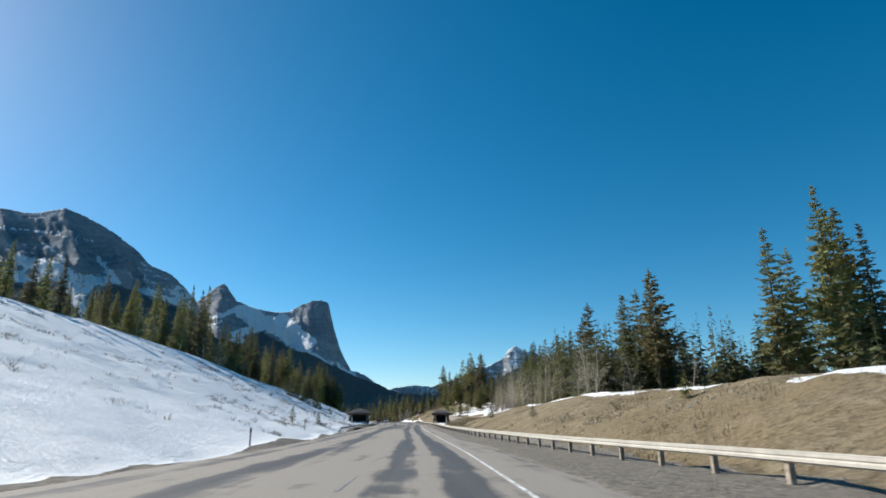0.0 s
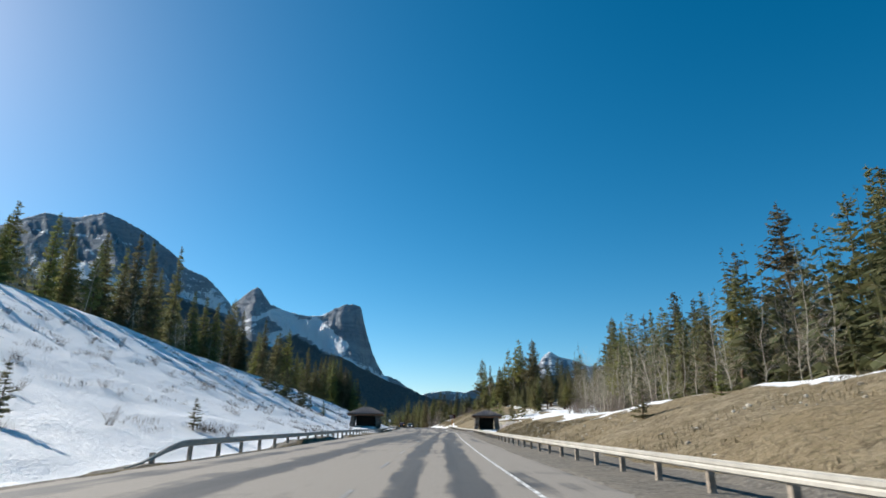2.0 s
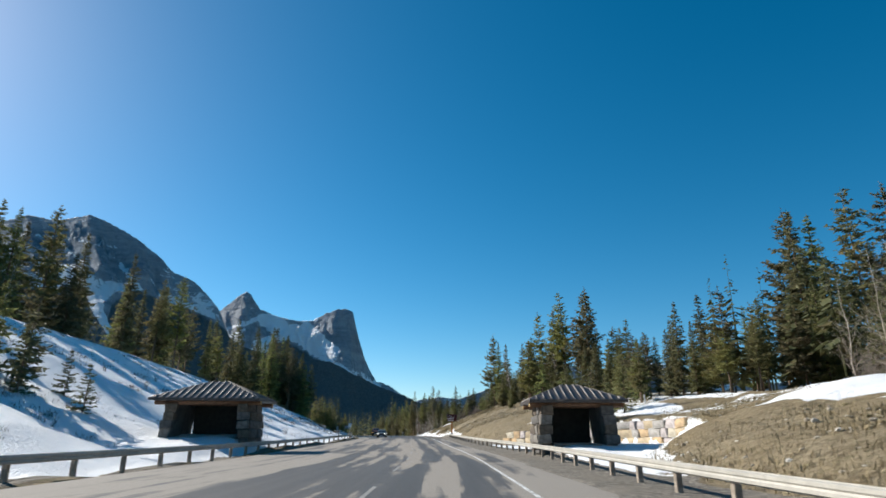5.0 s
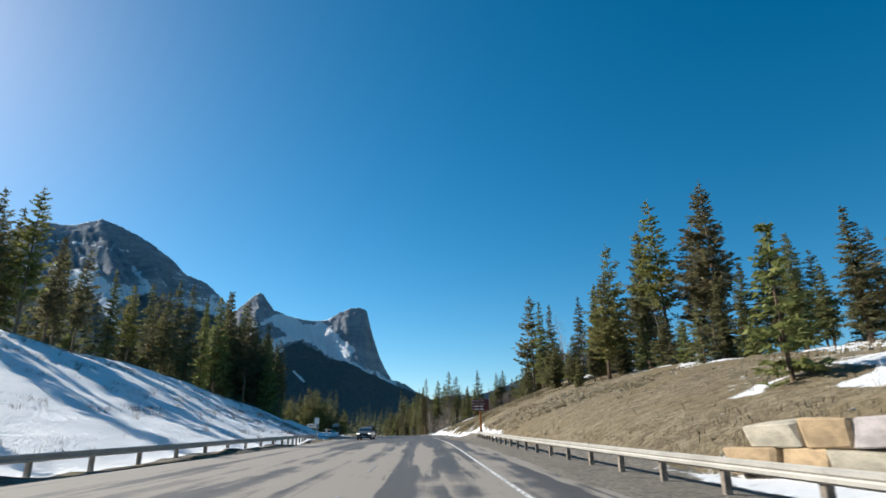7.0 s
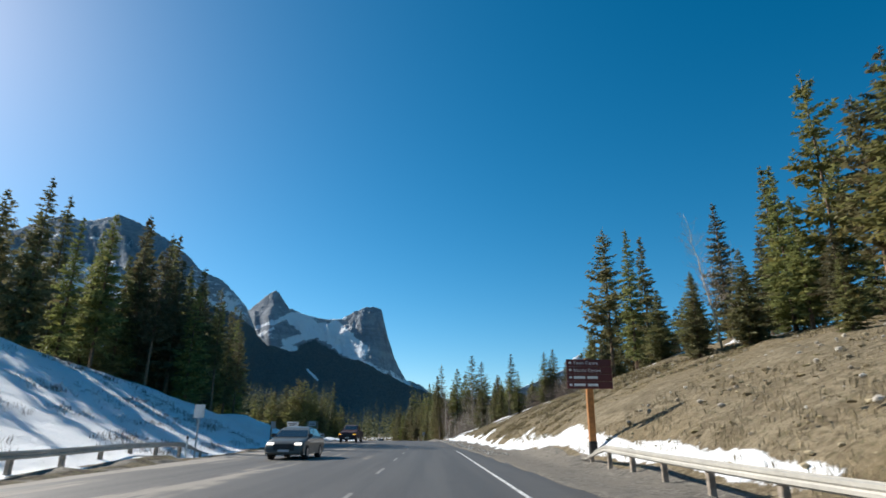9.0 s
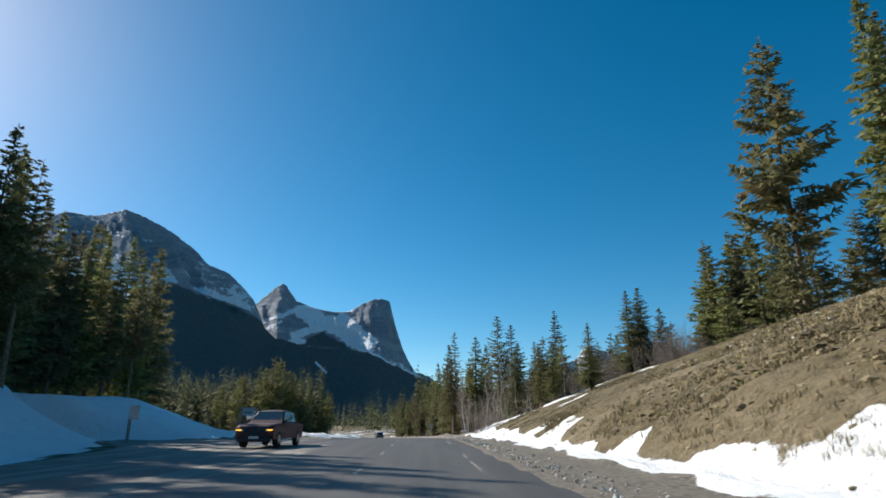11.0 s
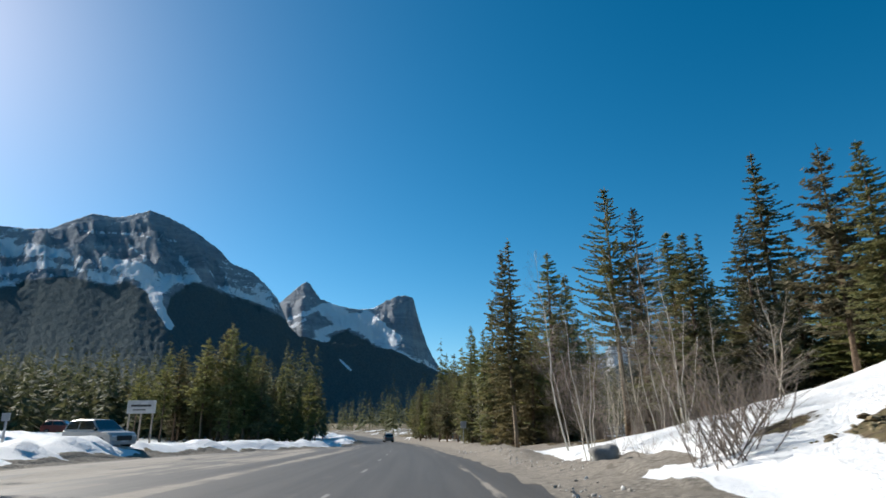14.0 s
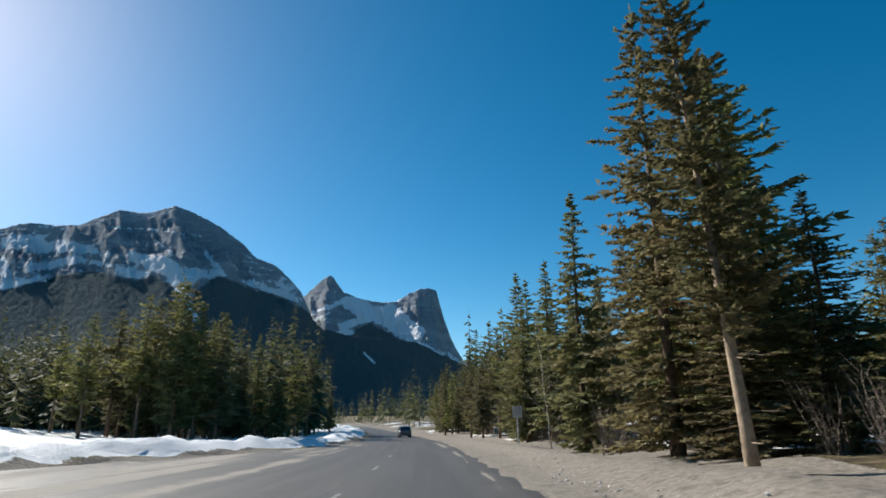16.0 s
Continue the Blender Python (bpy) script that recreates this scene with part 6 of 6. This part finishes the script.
    box(bm, front - 0.1, -hw * 0.55, zl - 0.22, front + 0.012, hw * 0.55, zl + 0.08, 0.03)
    part("grille", bm, M_BLACK, root)
    bm = bmesh.new()
    box(bm, front - 0.12, -hw * 0.9, wheel_r * 0.75, front + 0.02, hw * 0.9, wheel_r * 1.35, 0.05)
    part("bumper", bm, paint if not truck else M_BLACK, root)
    bm = bmesh.new()
    box(bm, front, -0.26, wheel_r * 1.1, front + 0.03, 0.26, wheel_r * 1.42)
    part("plate_bar", bm, M_PLATE, root)
    if truck:
        bm = bmesh.new()
        box(bm, min(p[0] for p in profile) + 0.12, -hw * 0.82, 1.16, xa - 0.06, hw * 0.82, 1.225)
        part("bed_cover", bm, M_BLACK, root, "black cover on the load bed")
        for sgn in (-1, 1):
            bm = bmesh.new()
            box(bm, front - 0.22, min(sgn * hw * 0.96, sgn * hw * 0.68), 0.86, front + 0.03, max(sgn * hw * 0.96, sgn * hw * 0.68), 0.92)
            part("marker_light", bm, M_AMBER, root, "lit amber marker light")
    return root


simple_red = simple("tail_light_red", (0.35, 0.02, 0.02), 0.25, scale=4, vary=0.1, bumpy=0)
SEDAN = [(-2.25, 0.32), (-2.32, 0.6), (-2.28, 0.92), (-2.1, 1.0), (-1.4, 1.0), (0.95, 0.97), (1.5, 0.91), (1.98, 0.80), (2.2, 0.66), (2.26, 0.42), (2.15, 0.22), (-2.1, 0.22)]
SEDAN_TOP = [(-1.85, 0.97), (-1.35, 1.28), (-0.9, 1.42), (-0.3, 1.47), (0.15, 1.44), (0.5, 1.32), (1.2, 0.95)]
SUV = [(-2.25, 0.4), (-2.3, 0.9), (-2.25, 1.1), (0.95, 1.08), (1.95, 1.0), (2.25, 0.8), (2.3, 0.45), (2.2, 0.32), (-2.2, 0.32)]
SUV_TOP = [(-2.2, 1.06), (-1.95, 1.68), (-1.2, 1.76), (0.2, 1.74), (1.1, 1.06)]
TRUCK = [(-2.9, 0.55), (-2.95, 1.2), (-1.5, 1.24), (0.95, 1.25), (1.4, 1.25), (2.3, 1.2), (2.75, 1.12), (2.9, 1.0), (2.95, 0.6), (2.82, 0.42), (-2.85, 0.45)]
TRUCK_TOP = [(-1.5, 1.2), (-1.35, 1.8), (-0.95, 1.9), (-0.1, 1.93), (0.35, 1.88), (1.4, 1.22)]


def on_road(x, y, heading):
    return pose(x, y, float(road_z(y)) + 0.02, 0, 0, heading)


vehicle("sedan_car", "silver grey oncoming sedan with lit headlights", on_road(-4.8, 257.4, -90), SEDAN, SEDAN_TOP, 1.78, (-1.35, 1.38), 0.32, glossy("silver_grey_paint", (0.085, 0.094, 0.09)), M_BEAM)
vehicle("pickup_truck", "dark red pickup truck with lit amber marker lights", on_road(-9.3, 300.0, -90), TRUCK, TRUCK_TOP, 1.98, (-1.75, 1.85), 0.41, glossy("dark_red_paint", (0.055, 0.010, 0.012), 0.6, 0.06), None, True)
vehicle("parked_suv", "silver parked estate car behind the snow bank", pose(-26.2, 352.5, gz(-26.2, 352.5) + 0.02, 0, 0, -20), SUV, SUV_TOP, 1.85, (-1.4, 1.4), 0.36, glossy("silver_paint", (0.42, 0.42, 0.42)))
vehicle("parked_suv", "small dark red vehicle parked among snowy trees", pose(-58, 392, gz(-58, 392) + 0.02, 0, 0, 12), SUV, SUV_TOP, 1.85, (-1.4, 1.4), 0.36, glossy("brick_red_paint", (0.22, 0.045, 0.03)))
vehicle("dark_suv", "grey car far ahead on the road", on_road(float(road_x(440)) - 0.4, 440, 105), SUV, SUV_TOP, 1.85, (-1.4, 1.4), 0.36, glossy("grey_paint", (0.16, 0.16, 0.165)))


# ---- leaning pine beside the road ----
lean_pine = make_conifer("pine_tree", 230, 13.8, 3.2, 2.0, M_PINE, "tall olive pine with a pale bare trunk beside the verge", 0.155, bark=simple("pale_pine_bark", (0.31, 0.235, 0.165), 0.9, scale=5, vary=0.3, bumpy=0.5),
                         whorls=48, per=10, droop=0.25, sparse=0.08, top_w=0.4, power=0.55, lean=-0.045, clump=0.5, fine=2.4)
lean_pine.location = (-0.15, 357.7, gz(-0.15, 357.7))
for x, y, h in ((1.3, 361.8, 8.5), (4.2, 362.5, 8.0), (2.9, 360.6, 5.0)):
    plant(NEAR[2 if x < 2 else 0], x, y, size=h, group=FAR, wide=1.4)
# close stand above the end of the earth slope
for i, x, y, top in ((3, 18.3, 322.0, 12.6), (0, 24.6, 320.5, 17.3), (3, 26.9, 319.0, 18.4), (1, 28.0, 322.3, 19.8), (5, 30.6, 318.8, 19.0), (2, 32.6, 321.0, 20.2), (4, 21.5, 325.5, 12.8)):
    plant(SPRUCE[i], x, y, top=top, group=RIGHT, wide=1.15)


# ---- grass tufts, twigs and stones ----
def tufts(name, label, spots, mat, seed, blades=7, tall=0.35, spread=0.22, thick=0.012):
    r = np.random.RandomState(seed)
    x, y, k = (np.asarray(c) for c in zip(*spots))
    z = ground_z(x, y)
    quads = []
    for xx, yy, zz, kk in zip(x, y, z, k):
        for _ in range(blades):
            a = r.rand() * math.tau
            h = tall * kk * r.uniform(0.5, 1.2)
            b0 = np.array([xx + r.uniform(-1, 1) * spread * kk, yy + r.uniform(-1, 1) * spread * kk, zz - 0.18])
            lay = h * r.uniform(0.4, 1.3)
            tip = b0 + np.array([math.cos(a) * lay, math.sin(a) * lay, h + 0.18])
            s = np.array([-math.sin(a), math.cos(a), 0]) * thick * (0.6 + kk)
            m = (b0 + tip) / 2 + np.array([0, 0, h * 0.12])
            quads.extend((b0, m - s, tip, m + s))
    return tagged(new(name, quads_mesh(name, quads, mat)), label, "grass", kind="stuff")


def grass_material(name, a, b_):
    m, nt, b = material(name, 0.9, 0, 0.1)
    c = mix(nt, nt.nodes.new("ShaderNodeNewGeometry").outputs["Random Per Island"], a, b_)
    c = mix(nt, ramp(nt, noise_tex(nt, world_pos(nt), 0.25, 4, 0.6), 0.4, 0.7), c, tuple(v * 0.7 for v in a))
    nt.links.new(c, b.inputs["Base Color"])
    return m


M_GRASS = grass_material("dry_grass", (0.24, 0.195, 0.115), (0.42, 0.345, 0.22))
M_CLUMP = grass_material("brown_grass", (0.25, 0.205, 0.11), (0.48, 0.385, 0.23))
M_TWIG = grass_material("snow_twigs", (0.10, 0.078, 0.058), (0.22, 0.17, 0.125))
rg = np.random.RandomState(41)
spots = []
while len(spots) < 15000:
    y = 20 + 310 * rg.rand() ** 0.8
    f, c = float(foot_r(y)), float(crest_rx(y)) - float(road_x(y))
    w = rg.rand()
    w = w ** 1.4
    if 106 < y < 170:
        w = w * 0.6
    if w < 0.14 * smooth01((y - 268) / 20) or y > 328:
        continue
    u = f + (c - f) * w
    spots.append((float(road_x(y)) + u, y, rg.uniform(0.5, 1.3) * (1 - 0.45 * smooth01((y - 200) / 60))))
tufts("dry_grass", "tan dry grass tufts on the bank", spots, M_GRASS, 1, blades=7, tall=0.15, spread=0.34, thick=0.008)
# thick clumps on the earth slope
spots = []
while len(spots) < 4200:
    y = 258 + 71 * rg.rand()
    f, c = float(foot_r(y)), float(crest_rx(y)) - float(road_x(y))
    u = f + (c - f) * (0.03 + 0.97 * rg.rand() ** 1.3)
    if u < 7.4 + 1.2 * smooth01((y - 300) / 15) and y > 272 or y > 322:
        continue
    spots.append((float(road_x(y)) + u, y, rg.uniform(0.5, 1.25)))
tufts("grass_clumps", "thick brown grass clumps on the earth slope", spots, M_CLUMP, 3, blades=22, tall=0.13, spread=0.24, thick=0.007)
spots = []
for _ in range(680):
    y = 30 + 260 * rg.rand()
    f, c = -float(foot_l(y)), -(float(crest_lx(y)) - float(road_x(y)))
    u = f + (c - f) * (0.02 + 0.9 * rg.rand())
    cx, cy = float(road_x(y)) - u, y
    for _ in range(rg.randint(3, 13)):
        spots.append((cx + rg.normal(0, 0.55), cy + rg.normal(0, 0.8), rg.uniform(0.4, 1.1)))
tufts("snow_twigs", "dry twigs and grass poking through the snow", spots, M_TWIG, 2, blades=10, tall=0.32, spread=0.4, thick=0.007)

# ---- stones, clods and stakes on the bank ----
def rubble_material(name, shades):
    m, nt, b = material(name, 0.95, 0, 0.1)
    isl = nt.nodes.new("ShaderNodeNewGeometry").outputs["Random Per Island"]
    c = shades[0]
    for i, shade in enumerate(shades[1:]):
        c = mix(nt, ramp(nt, isl, (i + 0.7) / len(shades), (i + 1.3) / len(shades)), c, shade)
    n = noise_tex(nt, world_pos(nt), 9.0, 5, 0.7)
    c = mix(nt, ramp(nt, n, 0.45, 0.7, 0, 0.5), c, tuple(v * 0.55 for v in shades[0]))
    nt.links.new(c, b.inputs["Base Color"])
    bump(nt, b, n, 0.6, 0.06)
    return m


def rubble(name, label, category, count, yr, wr, size, mat, seed, sink, flat=0.7, smooth=False):
    """Many small lumps strewn over the right bank; wr is the stretch from foot to crest."""
    r = np.random.RandomState(seed)
    bm = bmesh.new()
    bmesh.ops.create_icosphere(bm, subdivisions=1, radius=1.0)
    base = np.array([v.co for v in bm.verts])
    tri = np.array([[v.index for v in f.verts] for f in bm.faces])
    bm.free()
    y = r.uniform(*yr, count)
    f, c = foot_r(y), crest_rx(y) - road_x(y)
    lo, hi = wr
    share = lo + (hi - lo) * r.rand(count)
    # the snowy crest before the shelters stays clear
    share = np.where((y > 106) & (y < 170), share * 0.6, share)
    x = road_x(y) + f + (c - f) * share
    k = size[0] + size[1] * r.rand(count) ** 3
    z = ground_z(x, y) + sink * k
    V = base[None] * r.uniform(0.75, 1.2, (count, len(base), 1)) * (r.uniform(0.7, 1.35, (count, 1, 3)) * k[:, None, None])
    V[:, :, 2] *= flat
    V += np.stack([x, y, z], -1)[:, None]
    F = tri[None] + (np.arange(count) * len(base))[:, None, None]
    me = mesh_from(name, V.reshape(-1, 3), F.reshape(-1, 3), mat, smooth=smooth)
    return tagged(new(name, me), label, category, kind="stuff")


M_PALESTONE = rubble_material("pale_loose_stone", [(0.34, 0.30, 0.24), (0.44, 0.40, 0.33), (0.52, 0.49, 0.43)])
M_CLOD = rubble_material("soil_clod", [(0.11, 0.085, 0.052), (0.24, 0.19, 0.11), (0.18, 0.155, 0.075), (0.34, 0.28, 0.18)])
M_TUSSOCK = rubble_material("grass_tussock", [(0.20, 0.155, 0.09), (0.32, 0.26, 0.16), (0.26, 0.22, 0.12), (0.42, 0.355, 0.23)])
rubble("loose_stones", "pale loose stones on the grassy bank", "stones", 2300, (30, 262), (0.02, 0.95), (0.035, 0.10), M_PALESTONE, 61, 0.3)
rubble("slope_stones", "pale stones in the dark earth slope", "stones", 900, (262, 329), (0.4, 1.0), (0.035, 0.09), M_PALESTONE, 62, 0.3)
rubble("earth_clods", "dark brown clods and moss on the slope", "earth", 9000, (262, 329), (0.10, 1.02), (0.05, 0.17), M_CLOD, 63, -0.1, 0.5)
rubble("grass_tussocks", "low brown tussocks on the grassy bank", "grass", 6000, (130, 329), (0.0, 1.0), (0.04, 0.12), M_TUSSOCK, 64, -0.25, 0.5)
# broken dirty snow along the edge of the asphalt
rc = np.random.RandomState(71)
cy = rc.uniform(264, 332, 1100)
cx = road_x(cy) + pave_r(cy) + 0.25 + 1.3 * rc.rand(1100) ** 1.6
# a low line of frozen lumps along the sandy verge
cy[700:] = rc.uniform(334, 366, 400)
cx[700:] = road_x(cy[700:]) + pave_r(cy[700:]) + 1.45 + 0.22 * rc.randn(400) + 0.3 * np.sin(cy[700:] * 0.4)
bm = bmesh.new()
bmesh.ops.create_icosphere(bm, subdivisions=1, radius=1.0)
lump = np.array([v.co for v in bm.verts])
lump_tri = np.array([[v.index for v in f.verts] for f in bm.faces])
bm.free()
ck = 0.015 + 0.05 * rc.rand(1100) ** 2
ck[700:] *= 0.6
V = lump[None] * rc.uniform(0.7, 1.3, (1100, len(lump), 1)) * ck[:, None, None] + np.stack([cx, cy, ground_z(cx, cy) + 0.3 * ck], -1)[:, None]
F = lump_tri[None] + (np.arange(1100) * len(lump))[:, None, None]
M_CHUNK = rubble_material("dirty_snow_chunk", [(0.36, 0.33, 0.285), (0.52, 0.49, 0.45), (0.74, 0.73, 0.71)])
tagged(new("snow_chunks", mesh_from("snow_chunks", V.reshape(-1, 3), F.reshape(-1, 3), M_CHUNK, smooth=False)), "broken dirty snow along the asphalt edge", "snow", kind="stuff")
for x, y in ((26.0, 195.4), (27.8, 233.5), (27.9, 236.5), (28.3, 243.0)):
    st = thing("wooden_stake", "short pale wooden stake on the bank crest", "stake", pose(x, y, gz(x, y), 2, -3, 10), "stakes on the bank crest")
    bm = bmesh.new()
    box(bm, -0.06, -0.06, -0.4, 0.06, 0.06, 0.85, 0.01)
    part("post", bm, M_BACK, st)

# the seed trees have served their copies
for o in SPRUCE + NEAR + PINE + YOUNG + ASPEN + SHRUB:
    for child in list(o.children_recursive):
        bpy.data.objects.remove(child)
    bpy.data.objects.remove(o)
